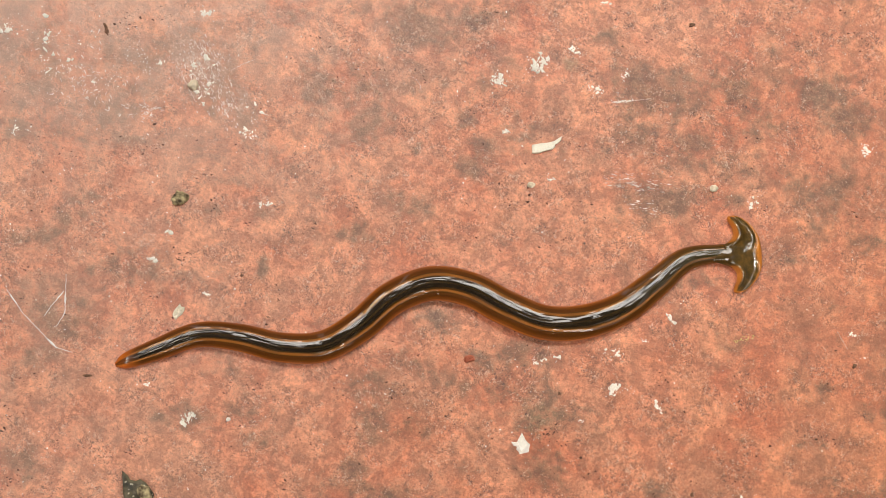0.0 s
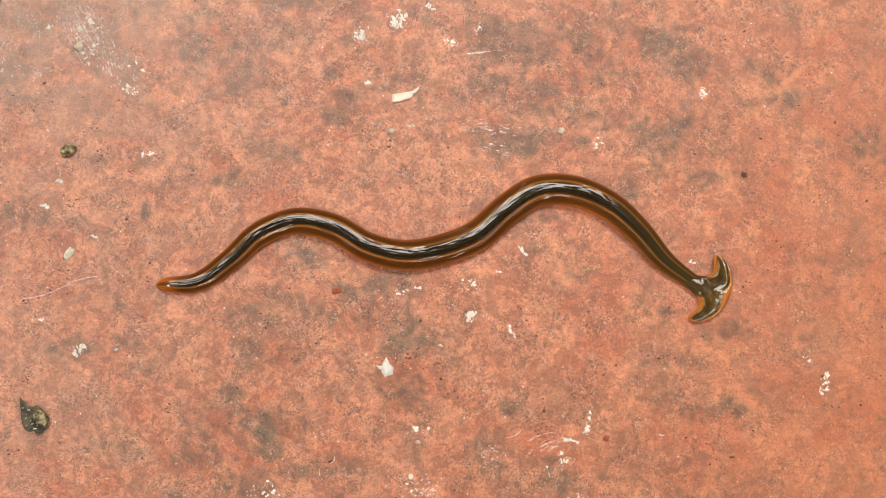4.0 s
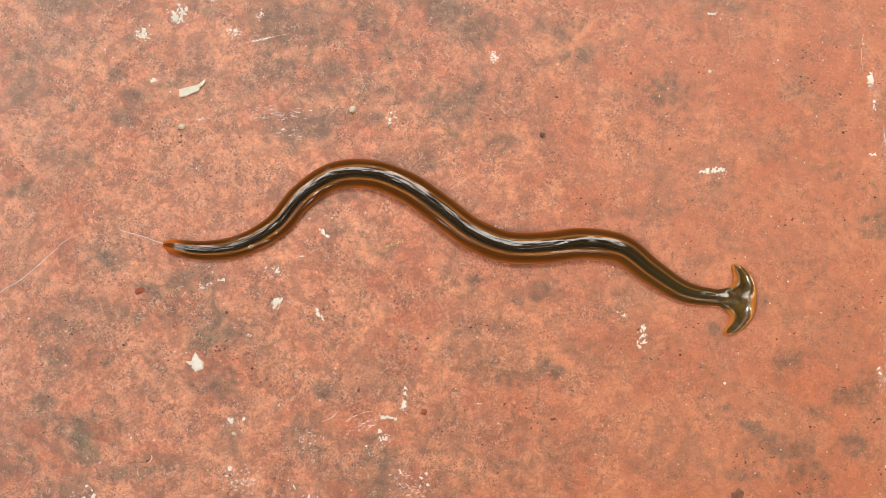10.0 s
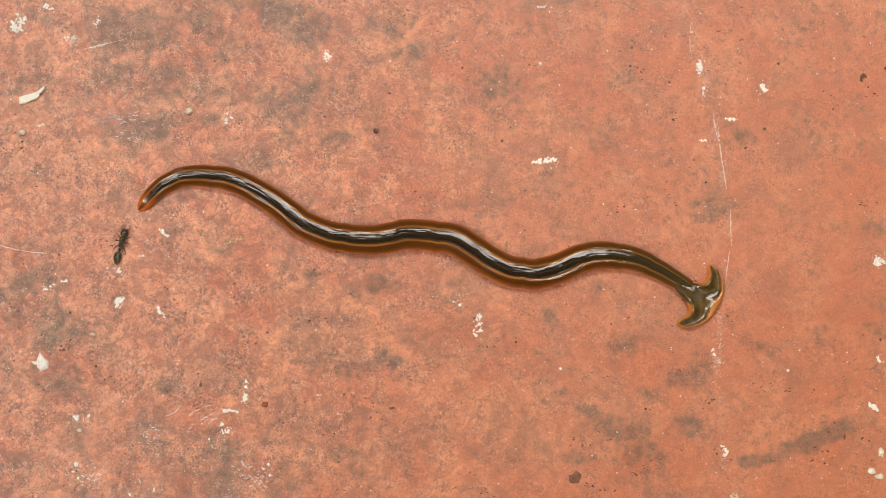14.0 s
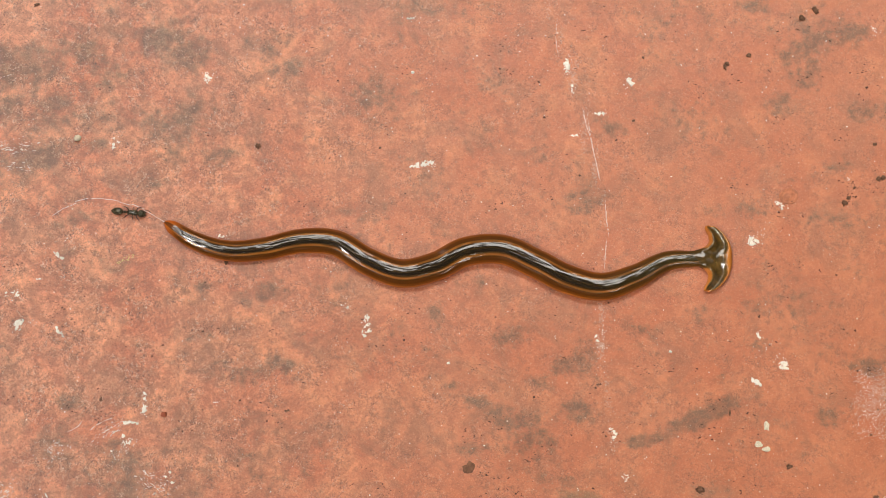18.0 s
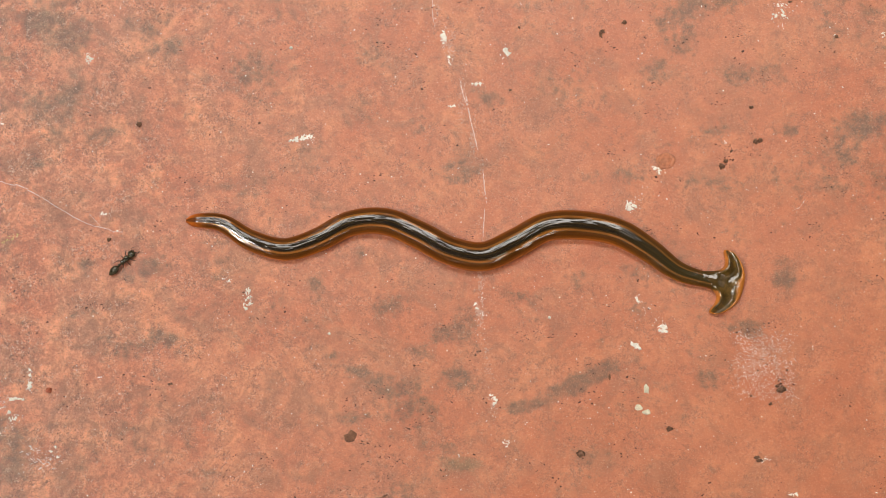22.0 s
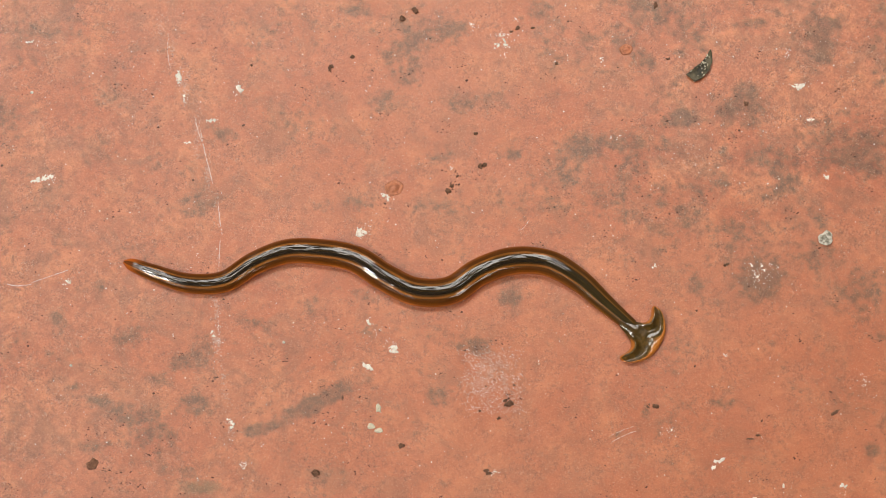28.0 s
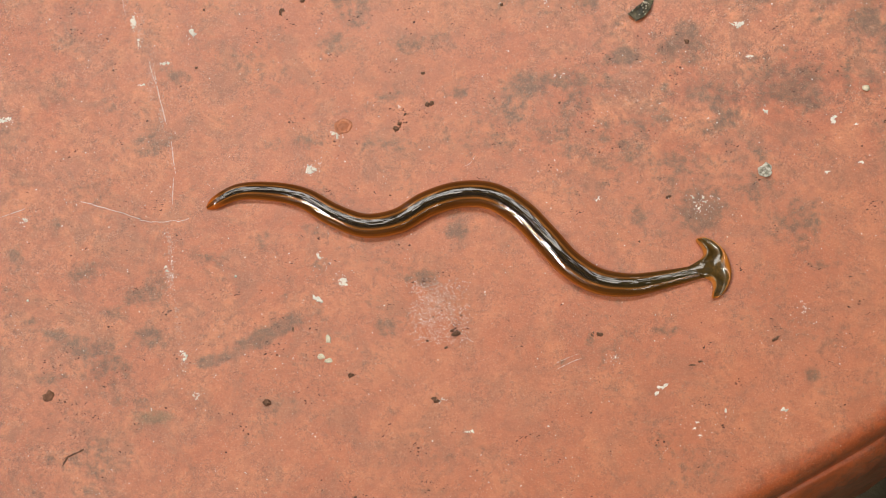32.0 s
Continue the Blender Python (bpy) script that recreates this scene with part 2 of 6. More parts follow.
def worm_skin():
    m = Mat("wet_worm_skin", 0.55, 0.1)
    side, u = m.attr("across"), m.attr("along")
    v = m.calc("ABSOLUTE", side)

    def field(long, wide, size, detail):
        comb = m.t.nodes.new("ShaderNodeCombineXYZ")
        m.put(comb.inputs[0], m.calc("MULTIPLY", u, long)), m.put(comb.inputs[1], m.calc("MULTIPLY", side, wide))
        return m.noise(size, detail, 0.6, comb.outputs[0])

    streak, patch, lines = field(0.00004, 0.0040, 0.00055, 2), field(0.00016, 0.0016, 0.0011, 2), field(0.00009, 0.0100, 0.00055, 1)
    wob = m.calc("ADD", v, m.calc("ADD", m.calc("MULTIPLY", m.calc("SUBTRACT", streak, 0.5), 0.10), m.calc("MULTIPLY", m.calc("SUBTRACT", patch, 0.5), 0.10)))
    # a near-black back, a thin tan line on each side of it, dark brown flanks and a pale creeping sole
    col = m.mix(m.ramp(wob, 0.24, 0.34), (0.016, 0.0085, 0.0014), (0.060, 0.023, 0.0022))
    col = m.mix(m.calc("MULTIPLY", m.ramp(wob, 0.02, 0.07, 1, 0), 0.5), col, (0.05, 0.026, 0.005))
    tan = m.calc("MULTIPLY", m.ramp(wob, 0.33, 0.41), m.ramp(wob, 0.47, 0.56, 1, 0))
    col = m.mix(m.ramp(wob, 0.52, 0.60), col, (0.108, 0.031, 0.002))
    col = m.mix(m.calc("MULTIPLY", tan, m.ramp(patch, 0.3, 0.6, 0.55, 0.95)), col, (0.33, 0.115, 0.016))
    col = m.mix(m.ramp(wob, 0.72, 0.88, 0, 0.8), col, (0.23, 0.060, 0.003))
    col = m.mix(m.ramp(wob, 0.88, 0.98, 0, 0.9), col, (0.52, 0.145, 0.013))
    col = m.mix(m.ramp(streak, 0.5, 0.8, 0, 0.15), col, (0.11, 0.045, 0.008))
    col = m.mix(m.ramp(u, 80.0, 107.0, 0, 0.55), col, (0.060, 0.042, 0.008))
    tail = m.calc("MULTIPLY", m.ramp(u, 0.4, 4.2, 1, 0), m.ramp(wob, 0.25, 0.6, 0.25, 1.0))
    col = m.mix(tail, col, (0.62, 0.145, 0.014))
    m.base(col)
    h = m.calc("ADD", m.calc("MULTIPLY", streak, 0.55), m.calc("MULTIPLY", patch, 4.0))
    return wet(m, m.calc("ADD", h, m.calc("MULTIPLY", lines, 0.06)), 0.00007, 0.02)


def head_skin():
    m = Mat("wet_head_skin", 0.5, 0.12)
    rim, n = m.attr("across"), m.noise(0.0012, 4)
    col = m.mix(m.ramp(n, 0.35, 0.7), (0.062, 0.037, 0.007), (0.150, 0.080, 0.015))
    col = m.mix(m.ramp(m.calc("ADD", rim, m.calc("MULTIPLY", m.calc("SUBTRACT", n, 0.5), 0.2)), 0.60, 0.82), col, (0.58, 0.20, 0.026))
    col = m.mix(m.attr("neck"), col, (0.070, 0.038, 0.007))
    m.base(col)
    return wet(m, m.calc("ADD", m.noise(0.0022, 2), m.calc("MULTIPLY", m.noise(0.0007, 3), 0.22)), 0.00022, 0.04)


PAINT = red_paint()
SKIN, HEAD_SKIN = worm_skin(), head_skin()
LIME = plain("white_lime", (0.95, 0.91, 0.82), 0.8, 0.0004, 0.1)
STONE = plain("buff_stone", (0.86, 0.74, 0.55), 0.8, 0.0008, 0.3)
RED_STONE = plain("red_paint_flake", (0.52, 0.15, 0.08), 0.7, 0.0008, 0.3)
BLISTER = plain("blistered_paint", (0.60, 0.225, 0.115), 0.5, 0.0009, 0.35)
DARK = plain("dark_crumb", (0.25, 0.125, 0.072), 0.75, 0.0006, 0.5)
LEAF = plain("rotten_leaf", (0.050, 0.048, 0.034), 0.45, 0.0014, 0.6, second=(0.15, 0.125, 0.07))
YELLOW = plain("yellowed_lime", (0.88, 0.82, 0.64), 0.8, 0.0006, 0.2)
MUSTARD = plain("yellow_fibre", (0.72, 0.56, 0.20), 0.7, 0.0006, 0.3)
STRAW = plain("pale_straw", (0.92, 0.87, 0.72), 0.6, 0.0009, 0.1)
SOIL = plain("dark_soil", (0.13, 0.115, 0.07), 0.95, 0.012, 0.5, bump=0.004)
ANT_SHELL = plain("ant_shell", (0.016, 0.012, 0.006), 0.16, 0.0003, 0.4, spec=0.6, bump=0.00003, second=(0.11, 0.095, 0.055))
ANT_LEG = plain("ant_leg", (0.05, 0.022, 0.009), 0.4, 0.0003, 0.3, bump=0.00002)
SPECK = plain("brown_speck", (0.11, 0.047, 0.026), 0.8, 0.0004, 0.4)
BROWN = plain("brown_flake", (0.26, 0.12, 0.065), 0.7, 0.0009, 0.4)
CEMENT = plain("bare_cement", (0.88, 0.86, 0.84), 0.7, 0.0006, 0.2)
RUBBED = plain("rubbed_paint", (0.84, 0.66, 0.57), 0.5, 0.0008, 0.15, second=(0.90, 0.82, 0.77))
PALE = plain("scratched_paint", (0.76, 0.56, 0.47), 0.7, 0.0006, 0.25)
CRUMB = plain("mottled_soil", (0.12, 0.075, 0.04), 0.8, 0.0010, 0.5, second=(0.66, 0.55, 0.30))
MOTTLE = plain("greenish_lime", (0.40, 0.37, 0.26), 0.85, 0.0008, 0.5, second=(0.84, 0.80, 0.70))
BLOCKER = plain("blocker_dark", (0.11, 0.092, 0.068), 0.9, 0.2, 0.4, bump=0.004)
SLIME = Mat("dried_slime", 0.2, 0.6).base((0.78, 0.74, 0.70)).m


# ---- helpers of this scene ----
def mesh_of(name, verts, faces, material, smooth=True, attrs=()):
    me = bpy.data.meshes.new(name)
    me.from_pydata([tuple(v) for v in verts], [], [tuple(f) for f in faces])
    for key, values in attrs:
        me.attributes.new(key, "FLOAT", "POINT").data.foreach_set("value", np.asarray(values, dtype=np.float32))
    me.materials.append(material)
    if smooth:
        me.polygons.foreach_set("use_smooth", np.ones(len(me.polygons), dtype=bool))
    me.update()
    return me


def part(name, mesh, parent, m=None, label=""):
    ob = new(name, mesh)
    ob.parent = parent
    if m is not None:
        ob.matrix_basis = m
    return tagged(ob, label)


def value_noise(x, y, size, seed):
    """Smooth random values from 0 to 1 over the plane, with cells of that size."""
    rng = np.random.default_rng(seed)
    table = rng.random((256, 256))
    gx, gy = x / size + 1000.37, y / size + 1000.71
    ix, iy = np.floor(gx).astype(int), np.floor(gy).astype(int)
    fx, fy = gx - ix, gy - iy
    fx, fy = fx * fx * (3 - 2 * fx), fy * fy * (3 - 2 * fy)
    a, b = table[ix % 256, iy % 256], table[(ix + 1) % 256, iy % 256]
    c, d = table[ix % 256, (iy + 1) % 256], table[(ix + 1) % 256, (iy + 1) % 256]
    return (a * (1 - fx) + b * fx) * (1 - fy) + (c * (1 - fx) + d * fx) * fy


def cloud(x, y, size, seed, octaves=4):
    total, weight = 0, 0
    for k in range(octaves):
        total, weight = total + value_noise(x, y, size / 2**k, seed + k) * 0.6**k, weight + 0.6**k
    return total / weight


def floor_height(x, y):
    """The trowelled unevenness of the step's top, in metres."""
    return (cloud(x, y, 0.05, 11) - 0.5) * 0.0003 + (cloud(x, y, 0.006, 12) - 0.5) * 0.0001


# ---- the painted step ----
EDGE_AT, EDGE_WAY = np.array((0.2632, -0.0203)), np.array((0.9003, 0.4353))
EDGE_IN = np.array((-0.4353, 0.9003))
STAINS = {"dirt": [], "moss": [], "pale": []}


def stain(kind, x, y, rx, ry, deg=0, strength=1.0):
    """A patch of grime, algae, scuffed paint or painted glare on the step, sizes and place in millimetres."""
    STAINS[kind].append((x * MM, y * MM, rx * MM, ry * MM, radians(deg), strength))


def paint_stains():
    # greyish haze of glare at the upper left, painted in as a stain
    stain("dirt", -54.0, 71.4, 11.3, 7.8, 13, 0.50)
    stain("dirt", -50.0, 65.0, 7.8, 5.2, 13, 0.60)
    stain("dirt", -53.4, 56.4, 2.6, 3.4, 13, 0.80)
    stain("dirt", -38.5, 71.7, 5.7, 2.2, -18, 0.80)
    stain("dirt", -30.4, 74.0, 3.7, 3.1, 13, 0.80)
    stain("dirt", -24.6, 69.8, 4.0, 5.1, 43, 1.00)
    stain("dirt", -36.0, 66.3, 2.6, 1.8, 13, 0.80)
    stain("dirt", -37.4, 62.3, 3.9, 1.6, 33, 0.80)
    stain("dirt", -36.0, 58.2, 2.8, 1.2, 13, 0.80)
    stain("dirt", -19.5, 64.9, 4.3, 2.2, -38, 1.00)
    stain("dirt", -18.2, 61.0, 1.6, 1.2, 12, 0.80)
    stain("dirt", -13.5, 60.2, 1.1, 2.8, 12, 0.80)
    stain("dirt", -25.1, 59.5, 1.3, 1.8, 12, 0.80)
    stain("dirt", -9.6, 72.2, 3.6, 4.5, 13, 0.90)
    stain("dirt", -2.3, 74.8, 5.4, 4.3, 13, 0.80)
    stain("dirt", 0.6, 69.4, 3.8, 3.6, 13, 0.80)
    stain("dirt", 5.0, 84.9, 5.0, 2.7, 13, 0.80)
    stain("dirt", 3.5, 87.6, 6.9, 2.3, 13, 0.70)
    stain("dirt", -16.9, 83.2, 4.0, 1.8, 13, 0.80)
    stain("dirt", -22.0, 76.9, 6.2, 4.0, 13, 0.55)
    stain("dirt", 5.7, 58.0, 5.9, 2.3, -8, 0.80)
    stain("dirt", 12.2, 59.8, 2.3, 1.1, 12, 0.80)
    stain("dirt", -20.1, 55.1, 4.0, 1.3, 12, 0.80)
    stain("dirt", -21.3, 49.8, 3.5, 1.2, 12, 0.60)
    stain("dirt", -39.2, 48.2, 1.9, 1.0, 12, 0.80)
    stain("dirt", -43.6, 44.1, 1.0, 1.3, 12, 0.80)
    stain("dirt", -47.2, 40.2, 3.9, 1.7, 12, 0.80)
    stain("dirt", 1.5, 51.5, 4.0, 2.2, 12, 0.80)
    stain("dirt", -13.9, 51.0, 2.8, 1.3, 12, 0.80)
    stain("dirt", -3.1, 56.0, 2.7, 0.7, 12, 0.80)
    stain("dirt", 8.3, 65.8, 0.5, 2.2, -13, 0.90)
    stain("dirt", 12.5, 89.5, 5.1, 2.3, 13, 0.80)
    stain("dirt", 18.7, 69.7, 1.8, 1.3, 12, 1.00)
    stain("dirt", 17.2, 65.1, 2.6, 1.8, 12, 0.80)
    stain("dirt", 15.7, 72.8, 1.4, 0.9, 13, 0.80)
    stain("moss", 30.4, 85.8, 1.7, 2.1, 13, 1.00)
    stain("dirt", 46.4, 85.8, 8.5, 3.6, 13, 0.80)
    stain("dirt", 45.5, 74.9, 8.9, 3.6, 5, 0.60)
    stain("dirt", 47.2, 66.0, 5.6, 2.4, 20, 0.95)
    stain("dirt", 44.8, 68.4, 4.2, 2.8, 12, 0.60)
    stain("dirt", 52.9, 77.7, 3.0, 1.9, 13, 0.80)
    stain("dirt", 58.6, 87.6, 3.1, 1.9, 13, 0.80)
    stain("dirt", 62.3, 83.6, 3.3, 3.1, 13, 0.60)
    stain("dirt", 71.0, 89.4, 5.3, 2.4, 13, 0.80)
    stain("dirt", 77.6, 86.6, 1.9, 2.5, 13, 0.80)
    stain("dirt", 77.5, 74.5, 4.2, 4.0, 12, 0.80)
    stain("dirt", 75.1, 71.2, 4.2, 1.9, 12, 0.80)
    stain("dirt", 60.0, 69.3, 2.1, 1.4, 12, 0.80)
    stain("dirt", 20.4, 92.3, 5.1, 1.9, 13, 0.70)
    stain("dirt", 34.8, 91.8, 4.1, 2.8, 13, 0.55)
    stain("dirt", 26.1, 72.7, 4.1, 1.8, 13, 0.60)
    stain("dirt", 53.4, 68.5, 3.8, 1.7, 12, 0.70)
    stain("dirt", -31.0, 38.7, 5.4, 2.6, 12, 0.80)
    stain("dirt", -38.5, 36.6, 2.4, 1.0, 12, 0.80)
    stain("dirt", -23.1, 39.0, 2.1, 1.7, 12, 0.50)
    stain("dirt", -11.6, 42.5, 0.8, 1.8, 0, 1.20)
    stain("dirt", -6.9, 40.1, 1.4, 0.5, 12, 0.80)
    stain("dirt", -41.2, 28.9, 5.3, 5.6, 12, 0.70)
    stain("dirt", -43.3, 22.3, 5.3, 3.4, 12, 0.80)
    stain("dirt", -18.5, 17.5, 5.4, 2.3, 11, 0.80)
    stain("dirt", -22.4, 17.2, 2.6, 1.7, 11, 0.80)
    stain("dirt", -42.2, 5.8, 2.7, 2.7, 11, 0.90)
    stain("dirt", -13.3, 26.6, 3.8, 2.6, 12, 0.60)
    stain("dirt", -10.2, 20.1, 5.8, 2.2, 11, 0.60)
    stain("dirt", -5.9, 16.5, 2.8, 1.3, 11, 0.80)
    stain("dirt", 9.9, 23.3, 2.8, 2.8, 11, 0.70)
    stain("dirt", 16.5, 40.5, 3.8, 2.3, 12, 0.80)
    stain("dirt", 17.3, 32.0, 2.9, 2.2, 12, 0.80)
    stain("dirt", 8.1, 14.0, 2.3, 1.8, 11, 0.80)
    stain("dirt", 17.2, 22.9, 2.9, 1.3, 11, 0.80)
    stain("dirt", 30.8, 38.4, 5.9, 2.0, 12, 1.00)
    stain("dirt", 24.9, 35.4, 5.0, 2.7, 12, 0.80)
    stain("dirt", 28.4, 31.5, 6.0, 2.7, 11, 0.75)
    stain("moss", 35.6, 27.5, 5.0, 4.5, 11, 0.90)
    stain("dirt", 36.0, 30.3, 5.8, 4.0, 11, 1.00)
    stain("dirt", 36.4, 23.2, 4.0, 1.4, 11, 0.80)
    stain("dirt", 26.3, 18.4, 2.0, 1.1, 11, 0.80)
    stain("dirt", 38.2, 19.0, 2.0, 1.1, 11, 0.80)
    stain("dirt", 80.7, 55.8, 2.5, 1.9, 12, 0.90)
    stain("dirt", 81.5, 42.8, 1.1, 1.1, 12, 0.80)
    stain("dirt", 55.4, 21.5, 2.0, 0.9, 11, 1.00)
    stain("dirt", 89.2, 40.2, 1.4, 1.9, 11, 0.80)
    stain("dirt", 56.8, 55.0, 3.2, 1.4, 12, 0.80)
    stain("dirt", 71.9, 61.9, 2.1, 1.1, 12, 0.80)
    stain("dirt", 57.1, 32.8, 3.2, 1.4, 11, 0.50)
    stain("pale", 146.4, 96.6, 0.7, 3.5, -3, 0.85)
    stain("pale", 148.5, 90.0, 0.8, 3.7, -7, 0.90)
    stain("pale", 150.9, 83.5, 0.9, 3.9, -7, 0.95)
    stain("pale", 152.9, 73.3, 0.8, 4.5, -3, 0.90)
    stain("pale", 154.8, 64.8, 0.8, 4.5, -3, 0.95)
    stain("pale", 156.3, 56.2, 0.8, 4.5, 2, 0.85)
    stain("pale", 155.8, 48.0, 0.9, 4.5, 11, 0.85)
    stain("pale", 155.2, 38.9, 1.0, 4.5, 12, 0.95)
    stain("pale", 155.3, 31.8, 1.0, 4.5, 4, 0.90)
    stain("pale", 156.3, 22.9, 1.0, 4.5, 4, 0.85)
    stain("pale", 157.0, 14.9, 0.9, 4.5, 4, 0.85)
    stain("dirt", 47.0, 65.3, 5.2, 3.0, 5, 0.70)
    stain("dirt", 48.6, 66.6, 4.4, 2.0, 6, 1.25)
    stain("moss", 65.0, 46.5, 9.0, 5.0, 15, 0.48)
    stain("dirt", 35.5, 28.3, 5.9, 3.3, 5, 0.80)
    stain("dirt", 14.8, 9.1, 4.4, 3.9, 4, 0.80)
    stain("moss", 16.0, 7.2, 1.5, 2.5, 4, 1.00)
    stain("pale", -27.8, 71.3, 5.8, 5.8, 11, 0.95)
    stain("pale", -20.7, 67.7, 3.3, 4.8, 11, 0.90)
    stain("pale", -16.3, 62.5, 2.3, 3.9, 11, 0.80)
    stain("pale", 3.9, 60.4, 3.9, 2.9, 11, 0.60)
    stain("pale", -31.2, 43.6, 5.7, 4.8, 11, 0.60)
    stain("dirt", 20.0, 31.9, 6.3, 2.4, -14, 0.80)
    stain("dirt", 9.8, 27.7, 4.2, 5.3, 7, 0.50)
    stain("moss", 15.7, 8.3, 2.9, 4.8, 32, 1.00)
    stain("dirt", 16.7, 11.8, 6.0, 1.9, 6, 1.00)
    stain("dirt", 9.9, 12.1, 2.5, 1.4, 6, 0.80)
    stain("dirt", 4.5, 8.5, 4.2, 3.8, 6, 0.70)
    stain("dirt", 3.4, 2.6, 5.0, 1.9, 6, 0.80)
    stain("dirt", 41.1, 11.1, 1.9, 2.9, 6, 0.80)
    stain("moss", 41.4, 9.2, 3.1, 1.9, 6, 0.80)
    stain("dirt", 38.6, 20.2, 4.3, 2.4, 6, 0.80)
    stain("dirt", 57.7, 20.9, 2.6, 1.5, 6, 1.00)
    stain("dirt", 48.3, 17.3, 1.8, 1.2, 6, 0.80)
    stain("dirt", 53.6, 14.0, 6.3, 5.3, 6, 0.50)
    stain("dirt", 67.5, 3.8, 2.6, 2.4, 6, 0.80)
    stain("dirt", 33.1, 4.9, 6.8, 2.9, 6, 0.40)
    stain("dirt", 23.5, 3.8, 4.0, 1.4, 6, 0.80)
    stain("dirt", 14.4, -1.0, 6.1, 2.4, 6, 0.60)
    stain("dirt", 42.3, 1.0, 3.1, 1.5, 6, 0.80)
    stain("dirt", 64.7, 11.3, 3.1, 3.1, 6, 0.60)
    stain("dirt", 78.4, 87.3, 4.4, 2.5, 7, 0.80)
    stain("dirt", 90.5, 88.8, 4.5, 2.6, 7, 0.80)
    stain("dirt", 97.1, 84.0, 3.5, 2.0, 7, 0.80)
    stain("dirt", 75.9, 72.6, 7.4, 4.0, 27, 0.70)
    stain("dirt", 84.6, 67.6, 2.6, 1.5, 7, 0.90)
    stain("dirt", 81.7, 56.1, 2.8, 1.2, 7, 0.90)
    stain("dirt", 71.0, 62.4, 2.2, 1.2, 7, 0.80)
    stain("dirt", 112.0, 78.7, 3.3, 3.3, 7, 0.80)
    stain("dirt", 108.2, 75.6, 3.5, 1.5, 7, 0.80)
    stain("dirt", 132.8, 43.4, 0.9, 1.5, 7, 1.20)
    stain("dirt", 93.4, 40.9, 3.4, 2.0, 7, 0.80)
    stain("dirt", 80.2, 42.3, 1.5, 2.2, 7, 0.80)
    stain("dirt", 80.2, 32.8, 3.4, 0.9, 16, 0.90)
    stain("dirt", 99.2, 33.5, 1.4, 0.6, 7, 0.80)
    stain("dirt", 84.3, 27.8, 2.2, 1.5, 6, 0.80)
    stain("dirt", 89.0, 25.9, 6.4, 2.0, 6, 0.60)
    stain("dirt", 95.8, 27.6, 2.6, 2.0, 6, 0.80)
    stain("dirt", 117.4, 34.1, 2.4, 1.4, 7, 0.70)
    stain("dirt", 124.2, 37.9, 1.5, 2.2, 7, 0.70)
    stain("dirt", 139.0, 32.5, 3.5, 2.0, 6, 0.80)
    stain("dirt", 150.6, 28.8, 3.5, 2.0, 6, 0.90)
    stain("dirt", 128.1, 23.8, 1.6, 0.8, 6, 1.00)
    stain("dirt", 131.9, 20.7, 2.6, 1.2, -28, 0.90)
    stain("dirt", 139.3, 17.5, 3.7, 1.8, -4, 1.00)
    stain("dirt", 144.9, 12.7, 3.2, 2.0, 6, 0.90)
    stain("dirt", 130.7, 12.1, 2.6, 1.5, 6, 0.80)
    stain("dirt", 143.8, 24.0, 2.0, 1.2, 6, 0.80)
    stain("dirt", 150.4, 19.7, 2.0, 2.0, 6, 0.80)
    stain("dirt", 108.4, 23.1, 2.2, 0.6, 6, 0.80)
    stain("dirt", 88.6, 11.0, 1.6, 1.2, 6, 0.80)
    stain("dirt", 145.5, 61.7, 2.7, 6.4, 7, 0.60)
    stain("pale", 155.5, 35.0, 0.9, 7.4, -1, 0.80)
    stain("pale", 157.4, 14.0, 0.7, 4.7, -1, 0.90)
    stain("pale", 151.5, 85.3, 1.5, 7.5, -9, 0.50)
    stain("dirt", 151.1, 59.7, 4.7, 2.7, 0, 0.90)
    stain("dirt", 158.3, 73.2, 2.8, 2.1, 0, 0.80)
    stain("dirt", 147.0, 64.6, 3.0, 2.8, 0, 0.50)
    stain("dirt", 177.7, 56.8, 2.8, 1.5, 0, 0.90)
    stain("dirt", 183.0, 57.3, 2.8, 1.6, 0, 0.80)
    stain("dirt", 187.9, 58.8, 2.3, 2.3, 0, 0.80)
    stain("dirt", 190.6, 62.4, 2.3, 0.9, 0, 0.80)
    stain("dirt", 196.8, 89.3, 5.8, 3.9, 0, 0.90)
    stain("dirt", 204.4, 92.0, 3.7, 2.2, 0, 0.80)
    stain("dirt", 195.5, 82.7, 3.4, 2.8, 0, 0.80)
    stain("dirt", 190.0, 78.4, 3.4, 2.8, 0, 0.80)
    stain("dirt", 205.0, 76.1, 3.6, 1.6, 0, 0.80)
    stain("dirt", 213.5, 76.0, 3.6, 1.6, 0, 0.80)
    stain("dirt", 200.3, 65.2, 2.8, 1.3, 0, 1.00)
    stain("dirt", 215.3, 65.1, 1.7, 1.3, 0, 1.00)
    stain("dirt", 196.8, 55.5, 4.7, 2.1, 0, 0.50)
    stain("dirt", 140.2, 33.1, 3.4, 1.9, -1, 0.90)
    stain("dirt", 149.6, 28.7, 4.6, 2.1, 24, 0.80)
    stain("dirt", 143.3, 25.1, 2.7, 1.3, -1, 0.80)
    stain("dirt", 135.8, 18.4, 4.6, 1.9, -1, 0.80)
    stain("dirt", 143.1, 13.6, 4.6, 2.1, -1, 0.90)
    stain("dirt", 150.5, 18.2, 3.6, 1.3, -1, 0.80)
    stain("moss", 152.4, 3.1, 4.8, 1.9, -1, 1.00)
    stain("dirt", 148.2, 6.3, 3.5, 1.3, -1, 0.80)
